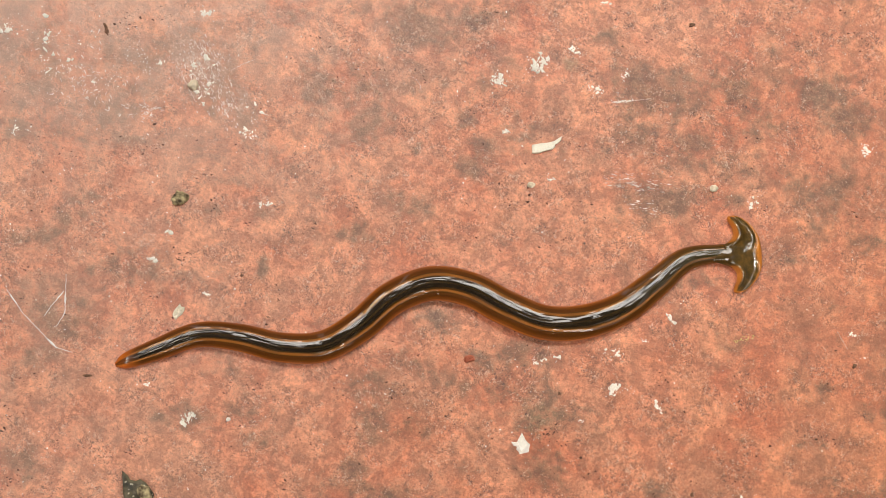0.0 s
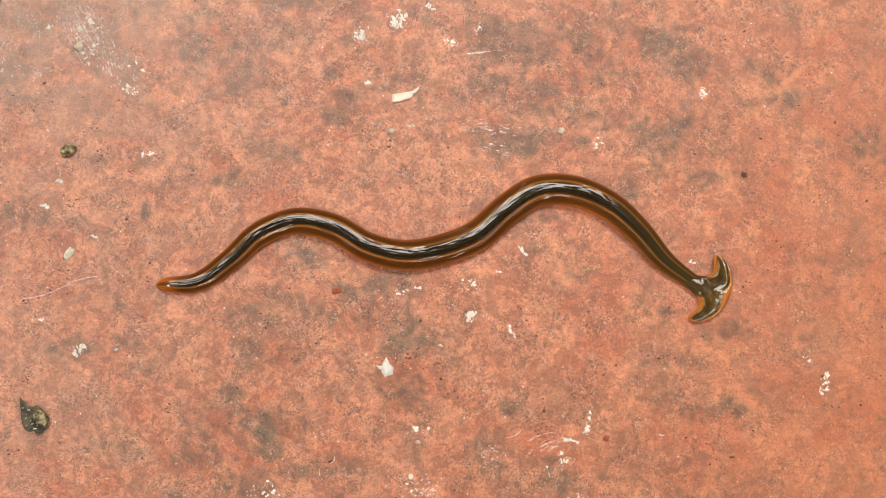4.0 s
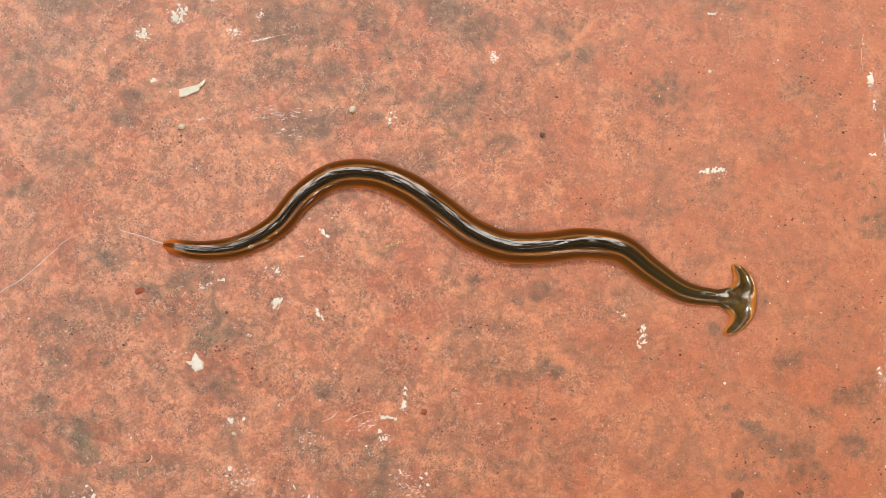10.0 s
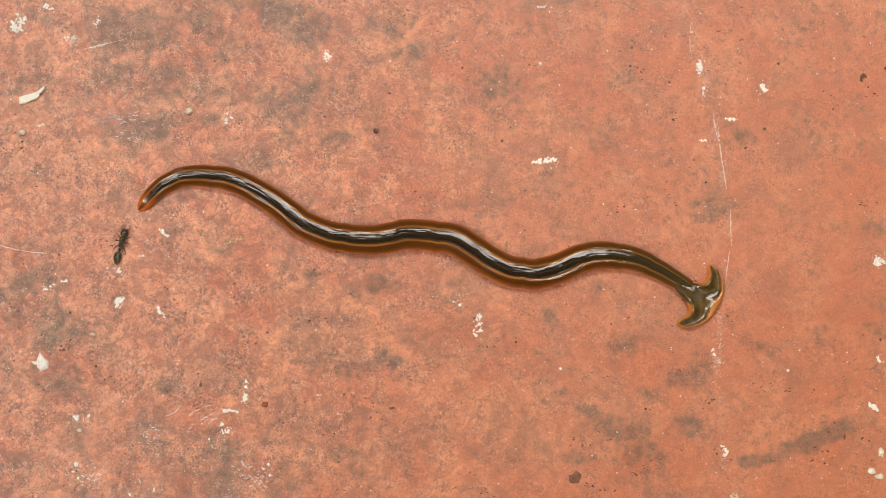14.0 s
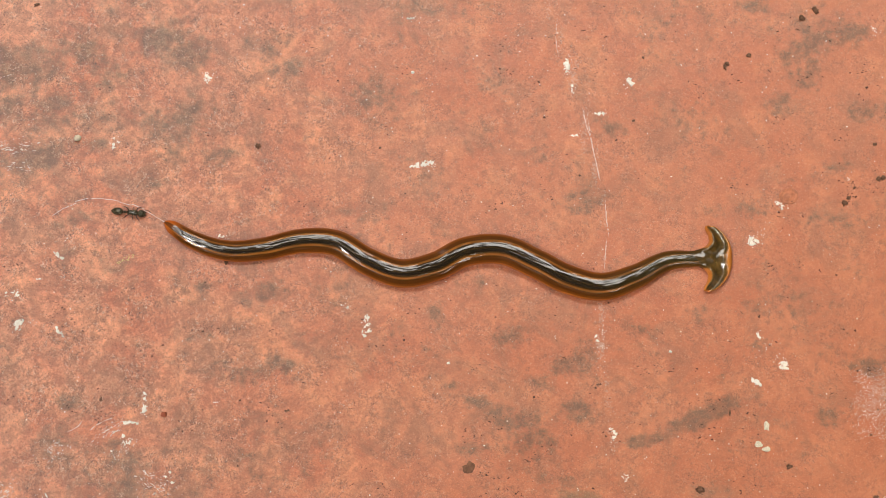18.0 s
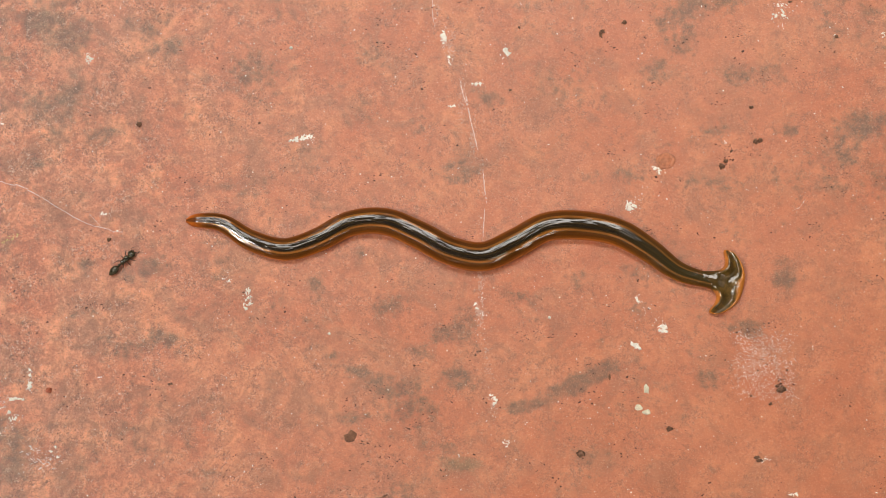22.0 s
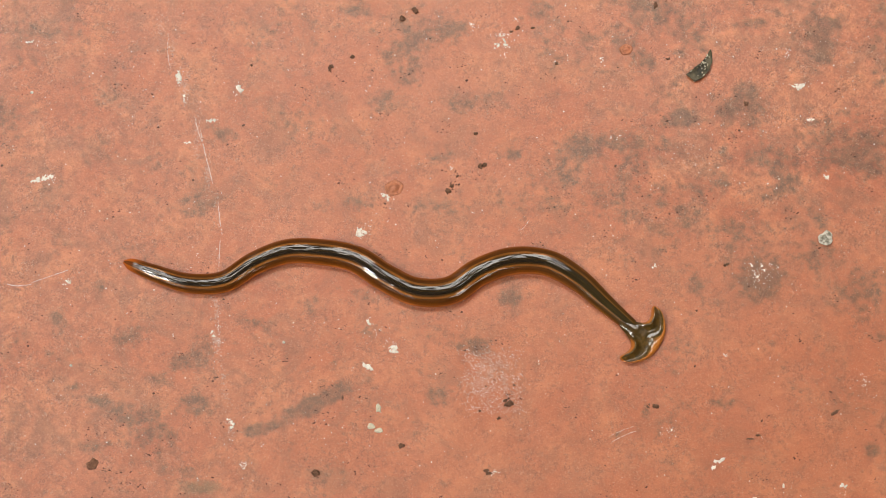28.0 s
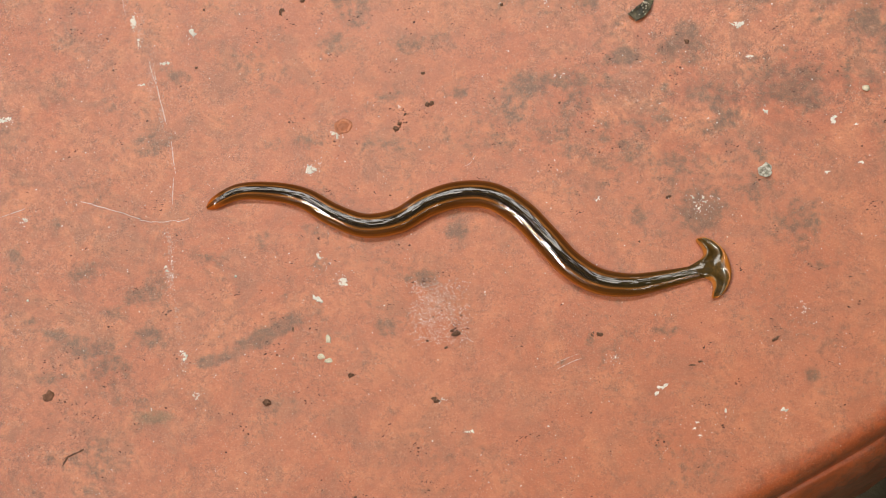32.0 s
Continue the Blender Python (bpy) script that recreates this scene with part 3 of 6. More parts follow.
    stain("dirt", 165.8, 14.6, 4.6, 1.3, 20, 1.60)
    stain("dirt", 171.2, 16.7, 5.0, 1.5, 22, 1.60)
    stain("dirt", 176.6, 19.0, 4.6, 1.2, 24, 1.50)
    stain("dirt", 174.0, 37.5, 3.6, 2.1, -1, 0.80)
    stain("dirt", 161.3, 34.5, 2.7, 1.6, -1, 0.80)
    stain("dirt", 184.7, 39.6, 5.7, 3.4, 0, 0.50)
    stain("dirt", 185.5, 31.1, 4.6, 3.4, -1, 0.55)
    stain("dirt", 212.1, 36.1, 2.1, 2.1, -1, 1.00)
    stain("dirt", 212.2, 39.3, 1.7, 1.1, 0, 0.80)
    stain("dirt", 197.7, 17.3, 2.7, 2.1, -1, 0.70)
    stain("dirt", 178.0, 25.9, 0.6, 1.3, -1, 0.80)
    stain("dirt", 130.5, 12.1, 2.5, 1.7, -1, 0.90)
    # the square patch, its sheen put in as pale stains
    stain("pale", 204.7, 23.5, 2.7, 4.2, 4, 0.55)
    stain("pale", 204.5, 16.2, 2.7, 4.2, 4, 0.55)
    stain("pale", 211.1, 23.5, 2.7, 4.2, 4, 0.55)
    stain("pale", 210.8, 16.6, 2.7, 4.2, 4, 0.55)
    stain("pale", 207.9, 24.5, 5.3, 2.3, -1, 0.55)
    stain("pale", 207.6, 16.1, 5.2, 2.3, -1, 0.55)
    stain("pale", 207.8, 20.3, 4.2, 5.3, -1, 0.95)
    stain("dirt", 204.9, 27.2, 3.2, 1.5, -1, 0.90)
    stain("dirt", 231.0, 88.0, 1.8, 2.3, -4, 0.90)
    stain("dirt", 244.0, 74.1, 1.3, 1.1, -3, 0.80)
    stain("dirt", 263.0, 72.4, 4.9, 2.9, -3, 0.90)
    stain("dirt", 276.6, 86.2, 4.9, 2.9, 12, 0.90)
    stain("dirt", 275.0, 81.6, 3.8, 3.6, -4, 0.80)
    stain("dirt", 279.0, 63.9, 6.0, 4.9, -3, 0.90)
    stain("dirt", 284.1, 59.0, 4.9, 2.9, -3, 1.00)
    stain("dirt", 281.5, 67.2, 4.9, 6.9, -3, 0.60)
    stain("dirt", 275.1, 58.4, 2.4, 2.4, -3, 0.80)
    stain("dirt", 273.2, 49.4, 3.8, 3.8, -3, 0.60)
    stain("dirt", 250.5, 70.3, 3.1, 1.7, -3, 0.70)
    stain("dirt", 230.0, 66.3, 4.9, 2.9, -3, 0.60)
    stain("dirt", 264.4, 89.3, 2.5, 1.1, -4, 0.80)
    stain("dirt", 262.1, 36.5, 4.8, 3.5, -3, 0.80)
    stain("dirt", 281.7, 34.2, 3.9, 3.9, -3, 0.90)
    stain("dirt", 248.9, 36.7, 1.8, 1.3, -3, 0.80)
    stain("dirt", 212.4, 36.1, 1.8, 2.9, -3, 0.90)
    stain("dirt", 279.7, 2.6, 1.3, 1.3, -3, 1.20)
    stain("dirt", 253.5, 13.2, 3.7, 0.7, -3, 0.80)
    stain("dirt", 231.4, 8.5, 2.4, 0.5, 25, 0.90)
    stain("dirt", 197.7, 89.8, 4.5, 2.5, -4, 1.00)
    stain("dirt", 185.6, 96.5, 3.4, 1.1, -4, 0.80)
    stain("dirt", 237.3, 12.8, 0.9, 1.3, -2, 1.20)
    stain("dirt", 284.3, 61.8, 6.8, 4.1, 17, 1.00)
    stain("dirt", 291.4, 63.7, 3.4, 3.4, -4, 0.80)
    stain("dirt", 281.4, 33.8, 4.9, 4.9, -4, 0.90)
    stain("dirt", 273.1, 41.3, 3.6, 2.9, -4, 0.90)
    stain("dirt", 283.8, 24.4, 2.9, 1.3, -4, 0.80)
    stain("dirt", 297.0, 73.0, 3.9, 2.3, -4, 0.80)
    stain("dirt", 263.5, 71.7, 4.6, 2.3, 12, 0.80)
    stain("dirt", 254.4, 59.2, 4.5, 3.4, -4, 0.40)
    stain("dirt", 250.7, 56.5, 3.4, 1.7, -4, 0.50)
    stain("dirt", 279.0, 11.0, 6.6, 3.3, -4, 0.35)
    stain("dirt", 252.7, -9.5, 6.6, 4.4, -4, 0.35)
    stain("dirt", 257.7, -15.3, 5.4, 2.2, -4, 0.35)
    stain("dirt", 241.2, 10.3, 6.6, 2.2, 26, 0.30)
    stain("dirt", 201.7, 55.8, 4.6, 2.3, -4, 0.40)


def floor():
    """The top of the step with its rounded nosing and riser, as one sheet swept along the edge."""
    paint_stains()
    cell = 0.00065
    along = np.arange(-0.37, 0.14, cell)
    inward = np.concatenate([[0.9, 0.6, 0.42], np.arange(0.34, 0.0016, -cell)])
    # distance from the edge and height: the tread, the round nose, a groove, the riser
    nose = [(0.0016 - 0.0046 * math.sin(a), -0.0046 + 0.0046 * math.cos(a)) for a in np.linspace(0.06, 1.35, 18)]
    lip = [(-0.0031, -0.0046), (-0.0033, -0.0054), (-0.0034, -0.0062), (-0.0036, -0.0065), (-0.0040, -0.0065), (-0.0045, -0.0069), (-0.0052, -0.0078), (-0.0058, -0.0088), (-0.0064, -0.0102), (-0.0071, -0.0120), (-0.0076, -0.0145), (-0.0080, -0.018), (-0.0082, -0.024), (-0.0083, -0.034), (-0.0084, -0.055), (-0.0085, -0.10), (-0.0085, -0.172)]
    prof = np.array([(d, 0.0) for d in inward] + nose + lip)
    along = np.concatenate([[-1.6, -0.9, -0.55], along, [0.3, 0.6, 0.8]])
    n, k = len(along), len(prof)
    s, d = np.meshgrid(along, prof[:, 0], indexing="ij")
    z = np.repeat(prof[None, :, 1], n, 0)
    x = EDGE_AT[0] + s * EDGE_WAY[0] + d * EDGE_IN[0]
    y = EDGE_AT[1] + s * EDGE_WAY[1] + d * EDGE_IN[1]
    # trowelled unevenness, rougher on the riser
    uneven = floor_height(x, y)
    low = np.clip((-z - 0.0062) / 0.002, 0, 1)
    rough = (cloud(s + 3, z * 2 + 7, 0.010, 13) - 0.5) * 0.0042 * low
    x, y = x + EDGE_IN[0] * rough, y + EDGE_IN[1] * rough
    wave = (cloud(s, s * 0, 0.02, 14, 2) - 0.5) * 0.0012 * np.clip((0.012 - d) / 0.008, 0, 1)
    x, y, z = x + EDGE_IN[0] * wave, y + EDGE_IN[1] * wave, z + uneven
    layers = {}
    ragged = (cloud(x, y, 0.006, 21, 5) - 0.5) * 1.5
    for kind, rows in STAINS.items():
        field = np.zeros_like(x)
        for cx, cy, rx, ry, a, g in rows:
            u = ((x - cx) * math.cos(a) + (y - cy) * math.sin(a)) / rx
            v = (-(x - cx) * math.sin(a) + (y - cy) * math.cos(a)) / ry
            r = np.sqrt(u * u + v * v)
            near = r < 2.2
            fall = np.clip(1.0 - r[near] * 0.62 + ragged[near] * 0.75, 0, 1)
            field[near] = np.maximum(field[near], fall * g)
        layers[kind] = field
    layers["dirt"] = layers["dirt"] * np.interp(x, (0.06, 0.13), (1.0, 0.9))
    mottle = 0.55 * cloud(x, y, 0.018, 31, 4) + 0.45 * cloud(x, y, 0.005, 35, 4)
    far = np.clip((y - 0.03) / 0.03, 0, 1) * np.clip((x - 0.20) / 0.05, 0, 1)
    spread = np.interp(x, (0.03, 0.12, 0.2), (1.0, 0.75, 0.6)) + 1.5 * far
    layers["dirt"] = np.clip(layers["dirt"] + np.clip(mottle - 0.46, 0, 1) * 2.0 * spread * (1 - low) + low * 0.8 * np.clip(cloud(s, z * 2, 0.008, 33) * 3 - 1.4, 0, 1), 0, 1.1)
    layers["worn"] = np.clip(np.interp(x, (0.03, 0.12, 0.22), (1.0, 0.6, 0.4)) + 0.25 * far, 0, 1)
    # painted sheen, stronger towards the left and the far side
    layers["left_sheen"] = 0.5 * np.clip((0.015 - x) / 0.05, 0, 1) * np.clip((y - 0.03) / 0.05, 0.25, 1)
    layers["fresh"] = np.clip((0.0022 - d + (cloud(x, y, 0.004, 37, 3) - 0.5) * 0.003) / 0.0022, 0, 1)
    me = bpy.data.meshes.new("floor")
    idx = (np.arange(n - 1)[:, None] * k + np.arange(k - 1)[None, :]).ravel()
    quads = np.stack([idx, idx + 1, idx + k + 1, idx + k], 1)
    me.vertices.add(n * k), me.loops.add(quads.size), me.polygons.add(len(quads))
    me.vertices.foreach_set("co", np.stack([x, y, z], -1).ravel().astype(np.float32))
    me.loops.foreach_set("vertex_index", quads.ravel().astype(np.int32))
    me.polygons.foreach_set("loop_start", np.arange(0, quads.size, 4, dtype=np.int32))
    me.polygons.foreach_set("use_smooth", np.ones(len(quads), dtype=bool))
    for kind, field in layers.items():
        me.attributes.new(kind, "FLOAT", "POINT").data.foreach_set("value", field.ravel().astype(np.float32))
    me.materials.append(PAINT)
    me.update(calc_edges=True)
    me.validate()
    tagged(new("floor", me), "worn red-painted concrete step top with grime patches and a rounded nosing", "floor", kind="structure")


def ground():
    bm = bmesh.new()
    bmesh.ops.create_grid(bm, x_segments=24, y_segments=24, size=60)
    me = bpy.data.meshes.new("ground")
    bm.to_mesh(me)
    me.materials.append(SOIL)
    ob = tagged(new("ground", me), "dark damp soil below the step", "ground", kind="structure")
    ob.location.z = -0.17


def light_blockers():
    """Unseen walls and a slab overhead, added to block and shape the light."""
    for name, at, size, deg, label in (("blocker_south", (0.40, -1.15, 0.66), (2.8, 0.2, 1.66), 0, "unseen wall added south to block light"),
                                       ("blocker_north", (0.4, 3.0, 2.2), (3.2, 0.2, 4.8), 0, "unseen wall added north to bound the reflected sky"),
                                       ("blocker_west", (-1.5, 1.6, 1.65), (0.2, 2.6, 3.7), 0, "unseen wall added west to block light"),
                                       ("blocker_southwest", (-1.1, -0.48, 0.86), (0.2, 1.54, 2.06), 0, "low unseen wall added to leave a slit of sky"),
                                       ("blocker_east", (1.9, 1.6, 2.1), (0.2, 2.6, 4.6), 0, "unseen wall added east to block light"),
                                       ("blocker_southeast", (1.9, -0.48, 0.7), (0.2, 1.54, 1.74), 0, "low unseen wall added to leave a slit of sky"),
                                       ("ceiling", (0.38, -0.50, 2.86), (3.0, 2.8, 0.12), 82, "unseen slab added overhead to darken reflections")):
        bm = bmesh.new()
        bmesh.ops.create_cube(bm, size=1, matrix=Matrix.Diagonal((*size, 1)))
        bmesh.ops.bevel(bm, geom=bm.edges[:], offset=0.02, segments=2, affect="EDGES")
        me = bpy.data.meshes.new(name)
        bm.to_mesh(me)
        me.materials.append(BLOCKER)
        ob = tagged(new(name, me), label, "ceiling" if name == "ceiling" else "wall", kind="structure")
        ob.matrix_basis = pose(*at, 0, 0, deg)


floor()
ground()
light_blockers()


# ---- the worm ----
SEGMENTS = 280
LENGTH = 107.5  # mm, tail tip to neck


def half_width(u):
    """Half the body's width in mm at a share u of its length."""
    at = np.clip(u + np.linspace(-0.02, 0.02, 11), 0, 1)
    wide = np.interp(at, (0, 0.02, 0.05, 0.1, 0.2, 0.3, 0.45, 0.6, 0.75, 0.83, 0.9, 0.95, 0.98, 1.0),
                     (1.12, 1.36, 1.66, 1.89, 2.23, 2.47, 2.75, 2.85, 2.81, 2.62, 2.2, 1.78, 1.54, 1.45)).mean()
    return wide * math.sqrt(max(0.10, 1 - max(0.0, 1 - u / 0.022) ** 2))


def segment_mesh(i):
    """A short length of the body, its axis on x, its sole on z = 0."""
    u0, rings, ring = (i + 0.5) / SEGMENTS, 3, 36
    step = 1 / SEGMENTS
    verts, across, along, faces = [], [], [], []
    for k in range(rings):
        q = -0.68 + 1.36 * k / (rings - 1)
        u = min(max(u0 + q * step, 0.0), 1.0)
        w = float(half_width(u))
        tall = w * 0.62
        # the very ends tuck in under the neighbours
        tuck = 1 - 0.004 * abs(q) ** 3
        for j in range(ring):
            a = 2 * math.pi * j / ring
            c, s = math.cos(a), math.sin(a)
            zc = tall * 0.7
            z = zc + (tall * 1.12 * s if s > 0 else zc * 0.98 * max(s * 1.25, -1))
            verts.append((q * step * LENGTH * MM, w * c * tuck * MM, z * tuck * MM))
            across.append(c if s > -0.2 else math.copysign(1, c)), along.append(u * LENGTH)
    for k in range(rings - 1):
        for j in range(ring):
            a, b = k * ring + j, k * ring + (j + 1) % ring
            faces.append((a, b, b + ring, a + ring))
    for k in [0] * (i == 0) + [rings - 1] * (i == SEGMENTS - 1):
        loop = tuple(range(k * ring, (k + 1) * ring))
        faces.append(loop if k else loop[::-1])
    return mesh_of("body_segment", verts, faces, SKIN, attrs=(("across", across), ("along", along)))


def head_mesh():
    """The half-moon head plate: x forwards, tips on the y axis, with the flared neck behind."""
    verts, rim, neck, faces = [], [], [], []
    na, nb = 57, 19
    for top in (1, 0):
        for i in range(na):
            a = math.sin(math.pi / 2 * (-1 + 2 * i / (na - 1)))
            e = abs(a)
            y, blunt = 6.3 * a, 1.15 * math.sqrt(max(0.0, 1 - e**14))
            front = 3.4 * (1 - e**2.5) + blunt
            back = np.interp(e, (0, 0.1, 0.17, 0.23, 0.3, 0.4, 0.52, 0.7, 0.86, 1.0), (-3.4, -3.2, -2.5, -1.2, 0.0, 0.85, 1.2, 1.0, 0.4, -0.1)) - blunt
            mid, half = (front + back) / 2, (front - back) / 2
            for j in range(nb):
                b = -1 + 2 * j / (nb - 1)
                bb = math.sin(b * math.pi / 2)
                x = mid + half * bb
                dome = math.sqrt(max(0.0, 1 - bb**4)) * math.sqrt(max(0.0, 1 - e**10))
                lobe = np.interp(x, (-2.0, -1.4, -0.6, 0.2), (0.0, 0.12, 0.75, 1.0))
                body = math.exp(-((y / 1.45) ** 2)) * np.interp(x, (-3.4, -2.4, -1.2, 0.2, 1.4, 3), (0.0, 0.0, 0.22, 0.30, 0.12, 0.0))
                front_lip = 0.62 * math.exp(-(((bb - 0.84) / 0.13) ** 2)) * lobe
                back_lip = 0.85 * math.exp(-(((bb + 0.62) / 0.26) ** 2)) * np.interp(e, (0.12, 0.3, 0.9, 1.0), (0.0, 1.0, 0.8, 0.3))
                hollow = 0.55 * math.exp(-(((bb - 0.25) / 0.4) ** 2)) * lobe
                plate = 0.5 + (0.85 + front_lip + back_lip - hollow + body * 1.35) * dome
                round_neck = 0.62 + 0.99 * math.sqrt(max(0.0, 1 - (y / 1.5) ** 2)) - 0.05 * max(0.0, -1.9 - x)
                share = min(max((x + 2.0) / 2.2, 0.0), 1.0)
                share = share * share * (3 - 2 * share)
                z = plate * share + round_neck * (1 - share) if top else 0.5 - 0.42 * dome
                verts.append((x * MM, y * MM, z * MM))
                rim.append(max(abs(bb), e**8) if x > -0.8 else 0.6), neck.append(float(np.interp(x, (-2.0, 0.9), (1.0, 0.0)) * np.interp(abs(y), (1.2, 2.6), (1.0, 0.0))))
        o = 0 if top else na * nb
        for i in range(na - 1):
            for j in range(nb - 1):
                p = o + i * nb + j
                q = (p, p + nb, p + nb + 1, p + 1)
                faces.append(q if top else q[::-1])
    o = na * nb
    loop = [j for j in range(nb)] + [i * nb + nb - 1 for i in range(1, na)] + [(na - 1) * nb + j for j in range(nb - 2, -1, -1)] + [i * nb for i in range(na - 2, 0, -1)]
    for p, q in zip(loop, loop[1:] + loop[:1]):
        faces.append((p, q, q + o, p + o))
    return mesh_of("head", verts, faces, HEAD_SKIN, attrs=(("across", rim), ("neck", neck)))


def worm():
    thing = tagged(new("hammerhead_worm"), "glossy dark brown hammerhead worm with tan stripes on red step", "worm")
    pieces = [part("body_segment", segment_mesh(i), thing) for i in range(SEGMENTS)]
    head = part("head", head_mesh(), thing, None, "half-moon olive head plate with an orange rim")
    return thing, pieces, head


WORM, WORM_BODY, WORM_HEAD = worm()


# ---- crumbs, chips and leaves on the step ----
RNG = random.Random(7)
WHITE_FLAKE = "small white lime flake stuck on the red step"


def slab(name, x, y, long, wide, deg, tall, material, label, category, group="", dome=0.5, jag=0.22, sides=11):
    """A flat chip with a ragged outline, thick at its middle, in millimetres."""
    verts, faces = [], []
    for ring, (share, h) in enumerate(((1.0, 0.0), (0.96, 0.55), (0.62, 0.85 + 0.15 * dome), (0.25, 1.0))):
        for i in range(sides):
            a = 2 * math.pi * i / sides
            if not ring:
                faces_r = RNG.uniform(1 - jag, 1 + jag * 0.6)
                verts.append((faces_r * math.cos(a), faces_r * math.sin(a), 0.0))
            else:
                bx, by, _ = verts[i]
                verts.append((bx * share, by * share, h * RNG.uniform(0.75, 1.1)))
    for ring in range(3):
        for i in range(sides):
            p, q = ring * sides + i, ring * sides + (i + 1) % sides
            faces.append((p, q, q + sides, p + sides))
    faces.append(tuple(range(3 * sides, 4 * sides)))
    faces.append(tuple(range(sides - 1, -1, -1)))
    verts = [(vx * long / 2 * MM, vy * wide / 2 * MM, vz * tall * MM) for vx, vy, vz in verts]
    ob = new(name, mesh_of(name, verts, faces, material, smooth=False))
    ob.matrix_basis = pose(x * MM, y * MM, float(floor_height(np.array(x * MM), np.array(y * MM))) - 0.00003, 0, 0, deg)
    return tagged(ob, label, category, group)


def lump(name, x, y, long, wide, deg, tall, material, label, category, group="", rough=0.22, smooth=True):
    """A rounded uneven crumb or pebble lying on the step."""
    bm = bmesh.new()
    bmesh.ops.create_icosphere(bm, subdivisions=3, radius=1)
    off = Vector((RNG.uniform(0, 50), RNG.uniform(0, 50), RNG.uniform(0, 50)))
    for v in bm.verts:
        r = 1 + rough * (noise.noise(v.co * 1.6 + off) * 1.2 + noise.noise(v.co * 4 + off) * 0.5)
        v.co = Vector((v.co.x * long / 2 * r, v.co.y * wide / 2 * r, max(v.co.z * r, -0.75) * tall / 2 + tall * 0.36)) * MM
    me = bpy.data.meshes.new(name)
    bm.to_mesh(me)
    me.materials.append(material)
    me.polygons.foreach_set("use_smooth", np.full(len(me.polygons), smooth))
    ob = new(name, me)
    ob.matrix_basis = pose(x * MM, y * MM, 0, 0, 0, deg)
    return tagged(ob, label, category, group)


def flake(x, y, a, b, deg):
    """A crumbling flake: ragged bits in a row along its length, with a few grains broken off."""
    n = max(3, round(2.4 * a / max(b, 0.4)))
    spots = [((k / (n - 1) - 0.5) * a * 0.75 + RNG.gauss(0, 0.06), RNG.gauss(0, 0.16) * b, b * RNG.uniform(0.8, 1.45)) for k in range(n)]
    spots += [(RNG.gauss(0, 0.55) * a, RNG.gauss(0, 0.8) * b, RNG.uniform(0.1, 0.26)) for _ in range(5)]
    ob = new("lime_flake", bits_mesh("lime_flake", spots, LIME, at=(x, y, deg)))
    ob.matrix_basis = pose(x * MM, y * MM, 0, 0, 0, deg)
    tagged(ob, WHITE_FLAKE, "flake", "white flakes")


def old_flake(x, y, a, b, deg):
    slab("lime_flake", x, y, a * 1.1, b * 1.1, deg, 0.5, YELLOW, "yellowed lime flake stuck on the red step", "flake", "white flakes", jag=0.4)


def brown_flake(x, y, a, b, deg):
    slab("paint_flake", x, y, a, b, deg, 0.35, BROWN, "loose brown flake lying on the red step", "flake", jag=0.35)


def red_chip(x, y, a, b, deg):
    slab("paint_chip", x, y, a, b, deg, 0.6, RED_STONE, "small loose chip of red paint", "chip", "red chips", jag=0.25)


def pebble(x, y, a, b, deg):
    small = max(a, b) < 0.9
    lump("pebble", x, y, a * 0.85, b * 0.8, deg, min(a, b) * 0.6, LIME if small else STONE, "tiny round white grain on the step" if small else "small rounded buff pebble on the step", "pebble", "pebbles", 0.3)


def snail_crumb(x, y, a, b, deg):
    lump("soil_crumb", x, y, a, b, deg, 1.5, CRUMB, "knobbly brown and yellow crumb of soil", "crumb", rough=0.5)


def crumb(x, y, a, b, deg):
    lump("dark_crumb", x, y, a * 0.56, b * 0.56, deg, min(a, b) * 0.3, DARK, "small dark crumb of dirt on the step", "crumb", "dark crumbs", 0.8)


def straw_bit(x, y, a, b, deg):
    spots = [(RNG.gauss(0, 0.3) * a, RNG.gauss(0, 0.5) * b, RNG.uniform(0.25, 0.9)) for _ in range(26)]
    ob = new("straw_bit", bits_mesh("straw_bit", spots, MUSTARD, (0.12, 0.35), 0.7, (x, y, deg)))
    ob.matrix_basis = pose(x * MM, y * MM, 0, 0, 0, deg)
    tagged(ob, "frayed yellowish plant fibre on the step", "fibre")


def wood_chip(x, y, a, b, deg):
    """A split white sliver with one end torn to a point."""
    outline = ((-0.5, -0.45), (-0.46, 0.38), (-0.2, 0.42), (0.08, 0.40), (0.24, 0.46), (0.34, 0.62), (0.5, 0.86), (0.47, 0.5), (0.36, 0.2), (0.24, 0.12), (0.25, -0.12), (0.16, -0.34), (-0.1, -0.42), (-0.3, -0.56))
    n, verts, faces = len(outline), [], []
    for share, h in ((1.0, 0), (1.0, 0.55), (0.86, 0.7)):
        verts += [((u * share) * a * MM, (v * share) * b * MM, h * MM) for u, v in outline]
    for k in range(2):
        faces += [(k * n + i, k * n + (i + 1) % n, (k + 1) * n + (i + 1) % n, (k + 1) * n + i)[::-1] for i in range(n)]
    faces += [tuple(range(2 * n, 3 * n))[::-1], tuple(range(n))]
    ob = new("wood_chip", mesh_of("wood_chip", verts, faces, STRAW, smooth=False))
    ob.matrix_basis = pose(x * MM, y * MM, 0, 0, 0, deg)
    tagged(ob, "bleached white wood chip with one torn end", "chip")


